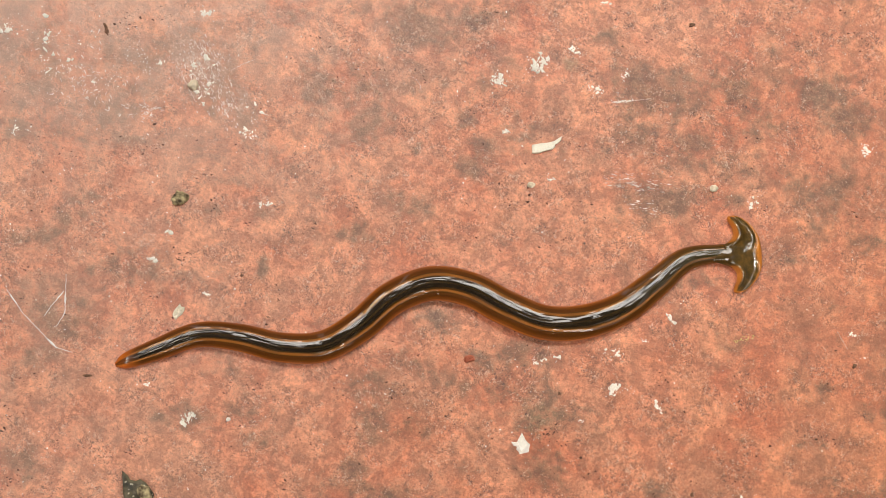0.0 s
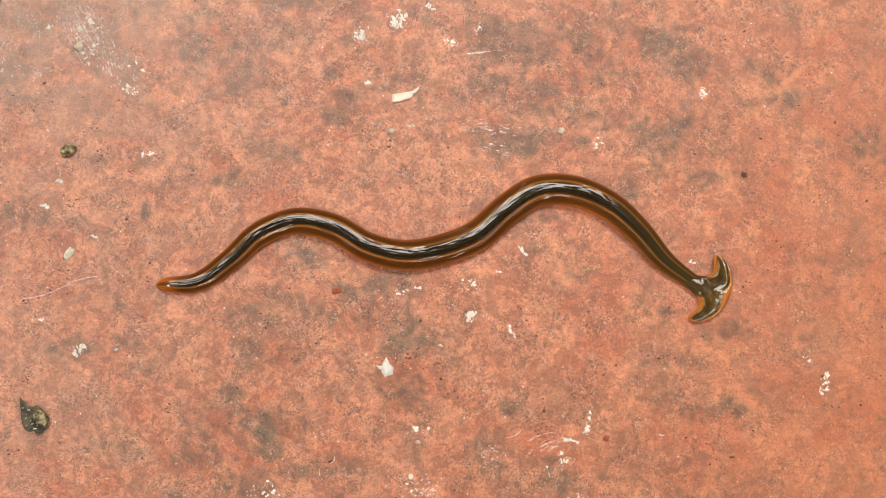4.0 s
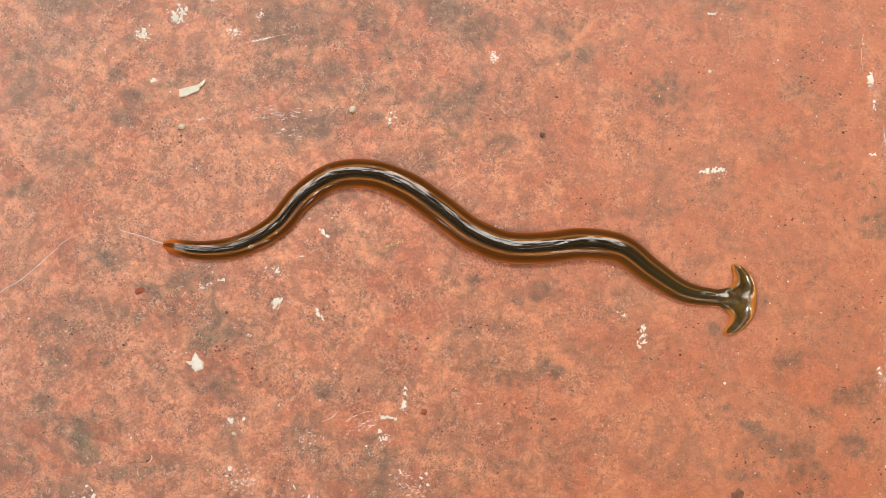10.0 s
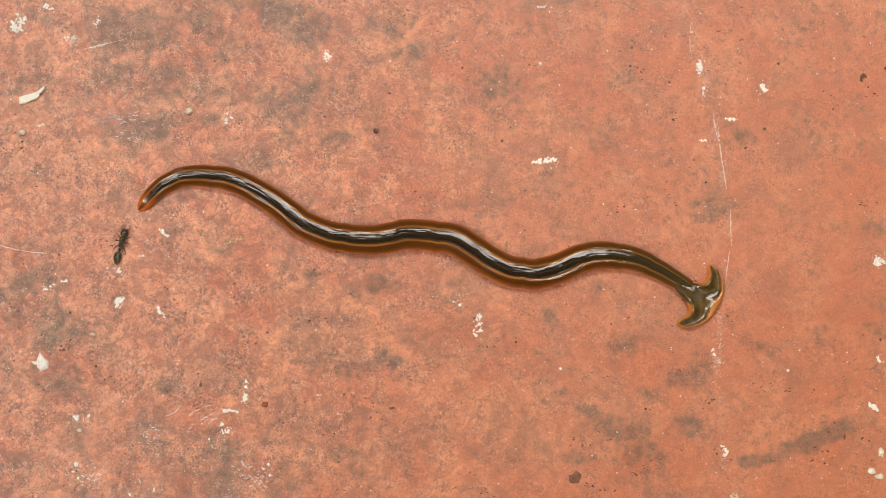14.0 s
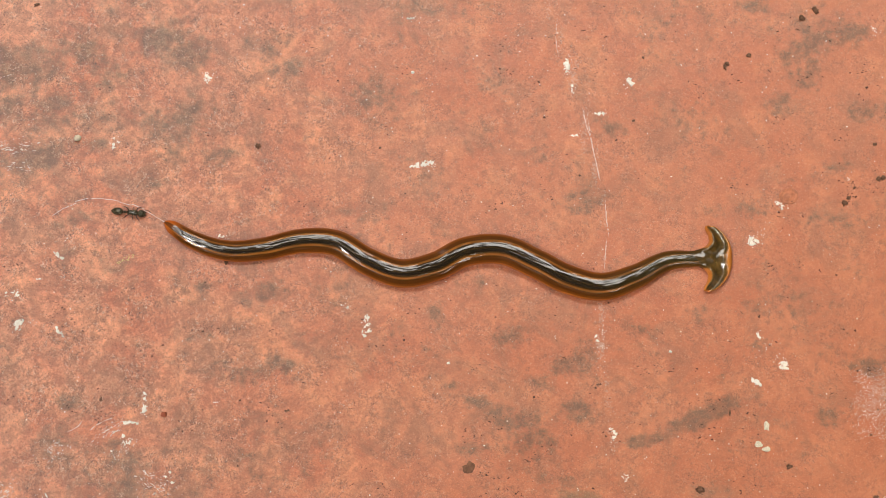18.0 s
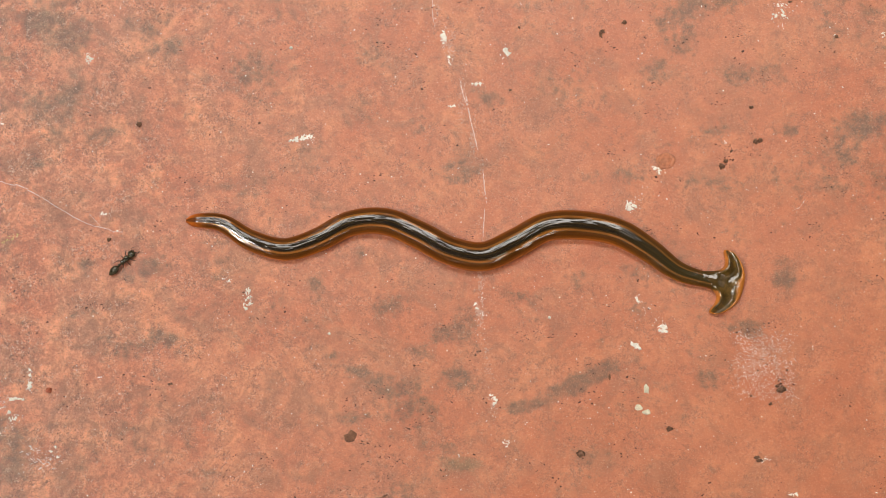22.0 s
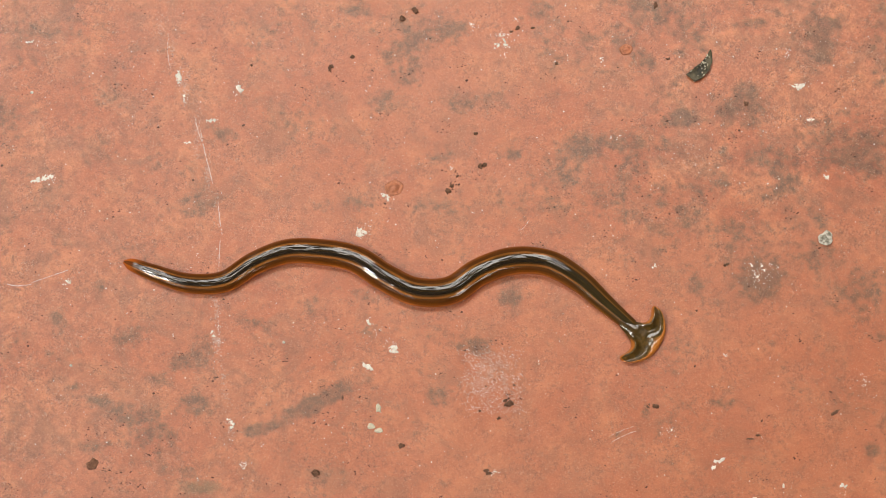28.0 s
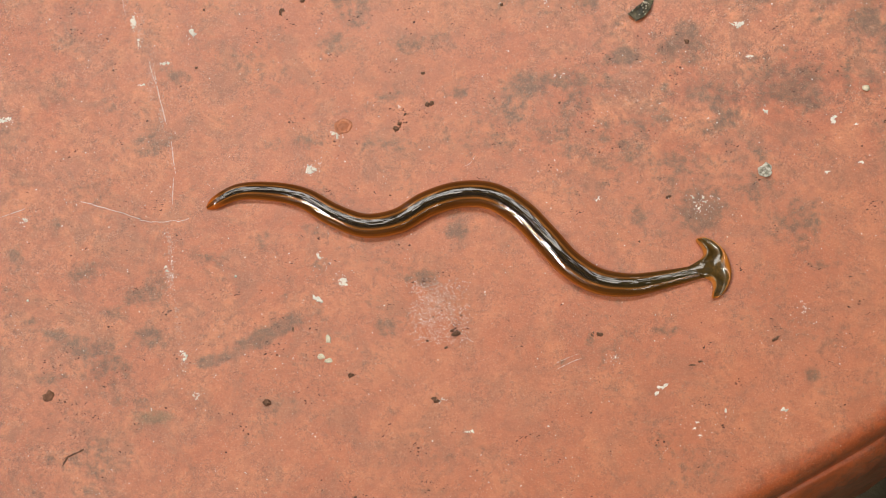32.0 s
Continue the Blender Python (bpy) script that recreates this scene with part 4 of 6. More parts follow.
def bits_mesh(name, spots, material, slim=(0.3, 0.95), way=3.14, at=None):
    """Many tiny ragged flakes as one mesh; spots: x, y, size, in millimetres. at: the mesh's place and turn on the step, whose rise and fall the flakes follow."""
    verts, faces, base = [], [], np.zeros(len(spots))
    if at:
        c, q = math.cos(radians(at[2])), math.sin(radians(at[2]))
        px, py = np.array([p[0] for p in spots]), np.array([p[1] for p in spots])
        base = floor_height((at[0] + px * c - py * q) * MM, (at[1] + px * q + py * c) * MM)
    for (px, py, s), z in zip(spots, base):
        n, o, turn, thin = 7, len(verts), RNG.uniform(-way, way), RNG.uniform(*slim)
        rim = []
        for i in range(n):
            a, r = 2 * math.pi * i / n, s * 0.5 * RNG.uniform(0.3, 1.35)
            u, v = r * math.cos(a), r * math.sin(a) * thin
            rim.append((px + u * math.cos(turn) - v * math.sin(turn), py + u * math.sin(turn) + v * math.cos(turn)))
        top = (0.03 + 0.12 * s * RNG.uniform(0.5, 1.1))
        verts += [(u * MM, v * MM, z - 0.00004) for u, v in rim]
        verts += [((u * 0.7 + px * 0.3) * MM, (v * 0.7 + py * 0.3) * MM, z + top * RNG.uniform(0.5, 1.3) * MM) for u, v in rim]
        faces += [(o + i, o + (i + 1) % n, o + n + (i + 1) % n, o + n + i) for i in range(n)]
        faces.append(tuple(range(o + n, o + 2 * n)))
    return mesh_of(name, verts, faces, material, smooth=False)


def splash(x, y, rx, ry, deg, count):
    """A spatter of lime: thin smears close together and fine specks round them."""
    spots, dense = [], count / max(rx * ry, 0.3)
    knots = [(RNG.gauss(0, 0.4), RNG.gauss(0, 0.4)) for _ in range(3)]
    for k in range(int(count * 3.2)):
        cx, cy = RNG.choice(knots)
        close = RNG.random() < 0.6
        u, v = (cx + RNG.gauss(0, 0.22), cy + RNG.gauss(0, 0.22)) if close else (RNG.gauss(0, 0.55), RNG.gauss(0, 0.55))
        big = close and RNG.random() < (0.5 if dense > 4 else 0.10)
        s = RNG.uniform(0.6, 1.25) * min(1.0, 0.3 * (rx + ry)) if big else RNG.uniform(0.10, 0.34)
        spots.append((rx * u, ry * v, s))
    ob = new("lime_splash", bits_mesh("lime_splash", spots, LIME, at=(x, y, deg)))
    ob.matrix_basis = pose(x * MM, y * MM, 0, 0, 0, deg)
    tagged(ob, "spatter of white lime specks on the red step", "splash", "lime splashes")


def worn_streaks(x, y, rx, ry, deg, count, way=0.35):
    """Paint rubbed through to the pale cement: thin flecks that run side by side."""
    spots = []
    while len(spots) < 2 * count:
        u, v = RNG.gauss(0, 0.42), RNG.gauss(0, 0.42)
        if noise.noise(Vector((u * 2.2 + x, v * 3.0 + y, 4.0))) > -0.12:
            spots.append((u * rx, v * ry, RNG.choice((0.18, 0.25, 0.32, 0.45, 0.8)) * RNG.uniform(0.7, 1.2)))
    ob = new("rubbed_scuff", bits_mesh("rubbed_scuff", spots, RUBBED, (0.10, 0.35), way, (x, y, deg)))
    ob.matrix_basis = pose(x * MM, y * MM, 0, 0, 0, deg)
    tagged(ob, "pale streaks where red paint is rubbed to cement", "scuff", "rubbed streaks")


def scratch(x0, y0, x1, y1, wide):
    """A pale broken scratch, a thin ridge of lifted paint."""
    n = max(6, int(math.hypot(x1 - x0, y1 - y0) / 0.35))
    nx, ny = -(y1 - y0), x1 - x0
    q = math.hypot(nx, ny)
    nx, ny = nx / q, ny / q
    verts, faces, sway = [], [], RNG.uniform(-0.25, 0.25)
    for i in range(n + 1):
        f = i / n
        w = 1.5 * wide * RNG.uniform(0.25, 1.1) * min(1, 6 * f + 0.1, 6 * (1 - f) + 0.1)
        s = sway * math.sin(f * 3.1) * 2 + RNG.uniform(-0.05, 0.05)
        rise = float(floor_height(np.array((x0 + (x1 - x0) * f) * MM), np.array((y0 + (y1 - y0) * f) * MM)))
        for side, h in ((-1, -0.03), (0, 0.09), (1, -0.03)):
            verts.append(((x0 + (x1 - x0) * f + nx * (s + side * w)) * MM, (y0 + (y1 - y0) * f + ny * (s + side * w)) * MM, h * MM + rise))
        if i and RNG.random() > 0.12:
            o = 3 * i
            faces += [(o - 3, o - 2, o + 1, o), (o - 2, o - 1, o + 2, o + 1)]
    tagged(new("scratch", mesh_of("scratch", verts, faces, PALE)), "thin pale scratch in the red paint", "scratch", "scratches")


def slime_trail(*line):
    """A dried thread of slime lying on the step, drawn thin between thicker drops; line: points in millimetres."""
    pts = np.array(line, dtype=float).reshape(-1, 2)
    verts, faces, rows = [], [], 0
    for (x0, y0), (x1, y1) in zip(pts[:-1], pts[1:]):
        n = max(3, int(math.hypot(x1 - x0, y1 - y0) / 0.25))
        side = Vector((-(y1 - y0), x1 - x0)).normalized()
        for i in range(n):
            f = i / n
            cx, cy = x0 + (x1 - x0) * f + RNG.uniform(-0.05, 0.05), y0 + (y1 - y0) * f + RNG.uniform(-0.05, 0.05)
            w = 0.05 + 0.26 * max(0.0, noise.noise(Vector((cx * 0.55, cy * 0.55, 9.0)))) * RNG.uniform(0.6, 1.3)
            for q, h in ((-1, -0.02), (-0.4, 0.35 * w), (0.4, 0.45 * w), (1, -0.02)):
                verts.append(((cx + side.x * q * w) * MM, (cy + side.y * q * w) * MM, h * MM + float(floor_height(np.array(cx * MM), np.array(cy * MM)))))
            if rows:
                o = 4 * rows
                faces += [(o - 4 + k, o - 3 + k, o + 1 + k, o + k) for k in range(3)]
            rows += 1
    tagged(new("slime_trail", mesh_of("slime_trail", verts, faces, SLIME)), "dried silvery slime trail stuck on the step", "slime", "slime trails")


def sheet_leaf(name, x, y, deg, outline, curl, label, bits):
    """A dead leaf scrap: a thin sheet, lifted and curled by the function curl, with soil grains on it."""
    n, rings, verts, faces = len(outline), 6, [], []
    thick = 0.00018
    for low in (0, 1):
        for k in range(rings, 0, -1):
            for u, v in outline:
                px, py = u * k / rings, v * k / rings
                z = curl(px, py) + 0.25 * noise.noise(Vector((px * 0.8, py * 0.8, 3)))
                verts.append((px * MM, py * MM, max(z, 0.02) * MM + (0 if low else thick)))
        verts.append((0, 0, max(curl(0, 0), 0.02) * MM + (0 if low else thick)))
    m = n * rings + 1
    for low in (0, 1):
        o = m * low
        for k in range(rings - 1):
            for i in range(n):
                f = (o + k * n + i, o + k * n + (i + 1) % n, o + (k + 1) * n + (i + 1) % n, o + (k + 1) * n + i)
                faces.append(f[::-1] if low else f)
        for i in range(n):
            f = (o + (rings - 1) * n + i, o + (rings - 1) * n + (i + 1) % n, o + m - 1)
            faces.append(f[::-1] if low else f)
    faces += [(i, m + i, m + (i + 1) % n, (i + 1) % n) for i in range(n)]
    thing = tagged(new(name), label, "leaf")
    thing.matrix_basis = pose(x * MM, y * MM, 0, 0, 0, deg)
    part("blade", mesh_of("blade", verts, faces, LEAF), thing)
    grains = part("grains", bits_mesh("grains", [(u * q, v * q, RNG.uniform(0.16, 0.5)) for u, v in outline for q in (RNG.uniform(0.2, 0.9),) * bits], YELLOW), thing, None, "pale soil grains")
    grains.location.z = 0.0011
    return thing


def leaf_scrap(x, y, a, b, deg):
    """A folded scrap with a pointed stalk end; deg 90 points the stalk up the plan."""
    pts = [(0.86, 0.28), (0.66, 0.14), (0.52, 0.10), (0.44, -0.05), (0.46, -0.2), (0.30, -0.36), (0.12, -0.44), (-0.10, -0.52), (-0.24, -0.42), (-0.34, -0.44), (-0.42, -0.2), (-0.50, -0.12), (-0.47, 0.06), (-0.36, 0.12), (-0.34, 0.3), (-0.16, 0.42), (0.02, 0.44), (0.2, 0.42), (0.42, 0.36), (0.62, 0.33)]
    thing = sheet_leaf("leaf_scrap", x, y, deg, [(u * a, v * b) for u, v in pts], lambda u, v: 0.55 + 0.5 * math.sin(u * 1.5 + 0.7) * math.cos(v * 1.3) + 0.10 * abs(u),
                       "crumpled black rotting leaf scrap on the step", 1)
    pts = [(0.16, -0.42), (0.3, -0.2), (0.2, -0.02), (0.02, 0.0), (-0.2, -0.14), (-0.3, -0.3), (-0.16, -0.46), (0.0, -0.4)]
    n = len(pts)
    verts = [(u * a * q * MM, v * b * q * MM, h * MM) for q, h in ((1.0, 0.7), (0.95, 1.25), (0.75, 1.45)) for u, v in pts]
    faces = [(k * n + i, k * n + (i + 1) % n, (k + 1) * n + (i + 1) % n, (k + 1) * n + i) for k in (0, 1) for i in range(n)] + [tuple(range(2 * n, 3 * n))]
    part("torn_flap", mesh_of("torn_flap", verts, faces, CRUMB, smooth=False), thing, None, "brown and yellow torn flap")


def curled_leaf(x, y, a, b, deg):
    """A stiff crescent, blunt at its low end and drawn out to a point at the other."""
    pts, n = [], 13
    for i in range(n):
        f = i / (n - 1)
        pts.append(((f - 0.5) * a, (-1.15 * math.sin(math.pi * (0.18 + 0.82 * f)) ** 0.8 + 0.30) * b * 0.5 + RNG.uniform(-0.03, 0.03) * b))
    for i in range(n):
        f = 1 - i / (n - 1)
        pts.append(((f - 0.5) * a * 0.97, (0.78 - 0.2 * math.sin(math.pi * f) - 0.42 * f) * b * 0.5 + RNG.uniform(-0.03, 0.03) * b))
    sheet_leaf("curled_leaf", x, y, deg, pts, lambda u, v: 0.3 + 0.30 * abs(v) ** 1.4 + 0.02 * abs(u),
               "narrow curled dark leaf scrap on the step", 1)


def blister(x, y, a):
    """A raised paint blister with a worn ring round it."""
    verts, faces, n = [], [], 28
    prof = ((1.0, -0.04), (0.9, 0.22), (0.78, 0.30), (0.68, 0.10), (0.56, 0.16), (0.4, 0.42), (0.2, 0.52), (0.05, 0.54))
    for r, h in prof:
        for i in range(n):
            t = 2 * math.pi * i / n
            rr = r * a / 2 * (1 + 0.08 * math.sin(2 * t + 1) + 0.05 * math.sin(5 * t))
            verts.append((rr * math.cos(t) * MM, rr * math.sin(t) * MM, h * MM))
    for k in range(len(prof) - 1):
        faces += [(k * n + i, k * n + (i + 1) % n, (k + 1) * n + (i + 1) % n, (k + 1) * n + i) for i in range(n)]
    faces.append(tuple(range((len(prof) - 1) * n, len(prof) * n)))
    ob = new("paint_blister", mesh_of("paint_blister", verts, faces, BLISTER))
    ob.matrix_basis = pose(x * MM, y * MM, 0)
    tagged(ob, "round raised blister in the red paint", "blister")


def scuffed_patch(x, y, wide, tall, deg):
    """A square scuffed patch: a dense net of pale flecks that paints in its sheen, and a few brown scuffs, sharp at its
    sides.
    """
    spots, scuffs = [], []
    while len(spots) < 1350:
        u, v = RNG.uniform(-0.5, 0.5) + RNG.gauss(0, 0.035), RNG.uniform(-0.5, 0.5) + RNG.gauss(0, 0.035)
        thin = 0.5 + 0.5 * noise.noise(Vector((u * 9, v * 9, 2.0))) + 0.35 * noise.noise(Vector((u * 30, v * 22, 5.0)))
        if RNG.random() < thin * (0.9 - 0.6 * max(0.0, u + v)):
            spots.append((u * wide, v * tall, RNG.uniform(0.14, 0.42)))
    raw = [(RNG.uniform(-0.42, 0.45) * wide, RNG.uniform(0.05, 0.46) * tall, RNG.uniform(0.3, 0.8)) for _ in range(70)]
    for cx, cy, n in ((0.28, -0.26, 44), (-0.32, 0.46, 22), (0.05, 0.1, 10)):
        scuffs += [((cx + RNG.gauss(0, 0.09)) * wide, (cy + RNG.gauss(0, 0.05)) * tall, RNG.uniform(0.15, 0.75)) for _ in range(n)]
    thing = tagged(new("scuffed_patch"), "square scuffed patch in red paint, its sheen as pale flecks", "patch")
    thing.matrix_basis = pose(x * MM, y * MM, 0, 0, 0, deg)
    part("sheen_net", bits_mesh("sheen_net", spots, RUBBED, (0.15, 0.5), 1.2, (x, y, deg)), thing)
    part("raw_spot", bits_mesh("raw_spot", raw, BLISTER, (0.1, 0.3), 0.4, (x, y, deg)), thing, None, "fresher orange-red paint")
    part("brown_scuff", bits_mesh("brown_scuff", scuffs, SPECK, (0.15, 0.4), 0.9, (x, y, deg)), thing, None, "dark brown scuffs")


def lime_lump(x, y, a):
    lump("lime_lump", x, y, a, a * 0.9, 30, 1.1, MOTTLE, "crumbly lump of greenish white lime", "lump", rough=0.55, smooth=False)


def marks():
    splash(19.3, 80.5, 2.03, 1.57, 13, 26)
    splash(25.1, 83.7, 2.14, 1.95, 13, 26)
    splash(35.2, 82.1, 1.12, 1.40, 13, 14)
    splash(30.2, 88.1, 1.31, 0.84, 13, 10)
    wood_chip(28.9, 71.4, 5.18, 1.57, 20)
    pebble(27.5, 64.8, 1.38, 1.29, 12)
    pebble(57.1, 70.6, 1.61, 1.51, 12)
    pebble(-28.2, 68.8, 2.12, 1.77, 13)
    snail_crumb(-26.6, 50.7, 2.28, 2.10, 12)
    old_flake(-23.1, 33.4, 2.26, 1.31, 72)
    splash(-18.1, 17.6, 1.73, 1.21, 11, 14)
    pebble(-12.2, 18.6, 0.87, 0.78, 11)
    flake(33.6, 24.0, 1.36, 2.36, 11)
    flake(54.5, 33.9, 2.50, 0.65, -43)
    red_chip(23.0, 35.4, 1.99, 1.18, 21)
    crumb(-43.3, 74.6, 3.15, 0.96, -58)
    crumb(-14.7, 41.0, 0.97, 0.79, 12)
    crumb(-34.7, 20.9, 2.40, 0.60, 12)
    splash(-18.2, 63.3, 1.15, 1.33, 13, 14)
    splash(-13.5, 52.7, 1.15, 0.89, 12, 9)
    flake(54.0, 48.3, 2.52, 0.75, -33)
    splash(34.2, 37.3, 1.46, 0.64, 12, 8)
    flake(36.8, 38.5, 1.01, 0.55, 12)
    splash(46.3, 35.2, 1.57, 1.20, 11, 12)
    splash(45.7, 41.0, 1.66, 1.02, 12, 9)
    crumb(48.8, 96.5, 1.81, 1.05, 23)
    crumb(85.3, 47.0, 1.34, 1.24, 12)
    flake(-19.5, 37.0, 1.49, 0.44, -13)
    flake(-28.7, 40.5, 1.74, 0.70, 12)
    flake(-25.5, 21.4, 0.69, 0.52, 12)
    splash(-53.5, 55.9, 0.77, 1.12, 13, 8)
    splash(-58.0, 71.4, 1.12, 1.55, 13, 14)
    splash(-28.6, 80.5, 1.33, 1.07, 13, 12)
    crumb(-17.1, 67.5, 0.53, 0.45, 13)
    crumb(38.1, 90.4, 0.66, 0.47, 13)
    crumb(4.6, 25.8, 0.53, 0.44, 11)
    crumb(-46.5, 49.3, 0.60, 0.52, 12)
    crumb(-44.4, 45.4, 0.52, 0.43, 12)
    flake(-27.1, 45.4, 0.70, 1.05, 12)
    splash(64.2, 69.7, 0.95, 1.33, 12, 6)
    splash(-25.9, 69.5, 4.87, 4.87, 13, 46)
    splash(-36.9, 70.7, 6.14, 3.95, 13, 30)
    splash(-49.6, 71.5, 7.82, 5.21, 13, 34)
    slime_trail(-49.5, 31.5, -46.4, 28.4, -43.8, 26.6, -40.3, 24.2, -37.4, 23.9)
    slime_trail(-41.2, 35.6, -40.6, 32.4, -40.1, 29.6, -41.0, 27.1)
    slime_trail(-40.9, 33.0, -42.4, 30.2, -43.1, 28.4)
    scratch(5.2, 77.9, 7.2, 76.0, 0.07)
    scratch(39.6, 81.2, 44.5, 83.0, 0.07)
    straw_bit(66.7, 47.7, 4.15, 0.47, 26)
    flake(39.8, 81.5, 4.69, 0.38, 18)
    crumb(-46.8, 44.3, 0.52, 0.43, 12)
    flake(21.9, 72.5, 1.29, 0.64, 13)
    flake(30.6, 66.4, 1.11, 0.74, 12)
    flake(50.3, 43.9, 0.84, 0.46, 12)
    flake(42.7, 29.4, 0.64, 0.46, 11)
    crumb(38.3, 32.9, 0.82, 0.73, 11)
    flake(34.3, 97.0, 1.32, 0.94, 13)
    splash(81.0, 82.5, 0.78, 1.36, 12, 6)
    splash(39.3, 86.0, 0.80, 0.90, 5, 8)
    splash(-27.0, 72.5, 5.79, 4.82, 11, 22)
    splash(-18.9, 66.0, 3.87, 5.80, 11, 16)
    scratch(-31.9, 72.5, -26.7, 65.5, 0.07)
    scratch(-23.1, 72.3, -19.6, 75.0, 0.07)
    leaf_scrap(-23.4, 4.5, 5.0, 4.8, 116)
    scratch(60.3, 15.5, 65.0, 18.0, 0.10)
    scratch(56.3, 15.5, 59.1, 17.6, 0.09)
    flake(68.0, 17.1, 3.55, 0.79, 1)
    splash(66.1, 11.9, 2.36, 2.36, 6, 18)
    splash(70.5, 19.8, 0.69, 2.37, 6, 9)
    splash(67.9, 13.6, 1.77, 0.59, 6, 8)
    red_chip(74.1, 18.6, 1.28, 1.09, 6)
    splash(41.1, 2.8, 5.33, 3.49, 6, 26)
    splash(14.5, -2.0, 6.70, 2.68, 6, 24)
    splash(53.9, 2.3, 4.09, 2.73, 6, 14)
    splash(73.2, 6.3, 4.13, 2.76, 6, 14)
    scratch(25.7, 5.2, 26.5, 3.0, 0.10)
    scratch(27.0, 5.7, 27.6, 7.7, 0.09)
    pebble(41.5, 12.2, 0.97, 0.88, 6)
    crumb(62.4, 21.4, 0.89, 1.38, 6)
    splash(48.1, 35.6, 1.96, 0.79, 7, 9)
    splash(41.7, 14.4, 1.95, 1.36, 6, 9)
    splash(81.8, 82.6, 0.91, 1.41, 7, 8)
    crumb(91.0, 69.3, 1.52, 1.41, 27)
    crumb(114.0, 68.9, 0.71, 0.71, 7)
    pebble(120.2, 83.5, 0.72, 0.72, 7)
    splash(123.0, 65.5, 1.94, 1.02, 17, 20)
    flake(119.9, 94.1, 1.96, 0.51, 12)
    splash(111.3, 34.7, 1.11, 2.22, 7, 14)
    splash(107.8, 39.0, 1.01, 0.81, 7, 7)
    splash(126.6, 44.7, 1.12, 0.61, 7, 8)
    brown_flake(130.8, 8.8, 2.72, 1.92, 31)
    crumb(97.0, 19.3, 0.80, 0.70, 6)
    crumb(87.8, 9.1, 0.59, 0.50, 6)
    flake(83.5, 20.8, 0.79, 0.40, 6)
    crumb(81.2, 19.5, 0.50, 0.50, 6)
    pebble(126.8, 28.1, 0.61, 0.61, 6)
    scratch(81.1, 52.5, 84.0, 49.3, 0.07)
    flake(84.2, 51.9, 0.90, 0.80, 7)
    splash(150.1, 84.4, 1.07, 3.22, 0, 22)
    splash(150.6, 79.8, 0.54, 1.29, 0, 7)
    scratch(152.5, 76.5, 154.3, 69.9, 0.10)
    scratch(153.5, 74.3, 155.7, 62.3, 0.14)
    scratch(156.5, 59.1, 157.1, 52.1, 0.11)
    scratch(147.9, 94.1, 148.1, 86.4, 0.07)
    splash(155.5, 31.9, 0.95, 5.80, -1, 16)
    splash(157.4, 14.0, 0.52, 2.93, -1, 9)
    scratch(156.7, 51.6, 156.2, 45.7, 0.10)
    worn_streaks(-27.5, 72.5, 5.5, 3.2, -52, 190)
    worn_streaks(-23.0, 67.6, 4.2, 2.2, -60, 110)
    worn_streaks(-45.0, 66.0, 8.0, 6.0, -20, 130, 1.5)
    worn_streaks(-35.0, 63.0, 3.4, 2.0, 20, 60, 1.0)
    worn_streaks(44.0, 68.8, 6.0, 1.9, 6, 110, 0.25)
    worn_streaks(46.5, 65.2, 4.0, 1.5, 4, 30, 0.25)
    worn_streaks(64.5, 15.8, 3.6, 1.4, 32, 60, 0.6)
    worn_streaks(72.5, 5.8, 4.2, 2.0, -25, 70, 0.8)
    worn_streaks(54.0, 12.0, 3.0, 2.4, 40, 50, 1.2)
    worn_streaks(45.0, 4.5, 3.6, 2.6, 20, 90, 1.0)
    splash(214.8, 89.7, 0.90, 0.72, 0, 6)
    splash(217.4, 92.8, 0.60, 0.48, 22, 4)
    splash(213.9, 99.7, 0.70, 0.56, 77, 4)
    splash(225.0, 83.3, 0.50, 0.40, 5, 3)
    splash(225.7, 73.2, 0.50, 0.40, 17, 3)
    splash(234.7, 67.5, 0.35, 0.28, 12, 3)
    splash(271.0, 82.5, 0.50, 0.40, 60, 3)
    splash(273.7, 68.5, 0.50, 0.40, 5, 3)
    splash(264.7, 56.1, 0.40, 0.32, 22, 3)
    splash(202.8, 63.0, 0.45, 0.36, 84, 3)
    splash(250.3, 96.1, 0.40, 0.32, 45, 3)
    crumb(245.6, 94.0, 1.80, 1.26, 64)
    crumb(217.7, 90.9, 1.60, 1.12, 55)
    crumb(220.7, 90.8, 1.20, 0.84, 2)
    crumb(247.2, 82.7, 1.20, 0.84, 5)
    crumb(235.2, 61.5, 1.00, 0.70, 70)
    crumb(203.9, 61.3, 1.00, 0.70, 25)
    crumb(233.1, 97.8, 1.40, 0.98, 30)
    scuffed_patch(208.4, 20.3, 11.2, 12.8, -2)
    blister(191.3, 59.7, 3.6)
    crumb(179.8, 84.8, 1.07, 1.83, 0)
    crumb(184.4, 87.0, 1.51, 1.18, 0)
    crumb(208.0, 69.7, 1.28, 1.07, 0)
    crumb(208.6, 63.0, 1.28, 1.81, 0)
    crumb(201.9, 58.4, 1.81, 1.70, 0)
    crumb(194.8, 94.3, 2.16, 1.73, 0)
    crumb(216.4, 90.3, 1.08, 0.65, 0)
    crumb(162.1, 74.2, 0.86, 0.75, 0)
    crumb(164.2, 86.5, 0.86, 0.86, 0)
    splash(214.6, 88.6, 2.69, 2.59, 0, 13)
    splash(208.7, 92.0, 1.08, 0.86, 0, 6)
    flake(161.5, 81.9, 0.86, 1.50, 0)
    flake(155.7, 75.6, 2.14, 0.64, 10)
    flake(150.8, 71.3, 1.71, 0.53, 0)
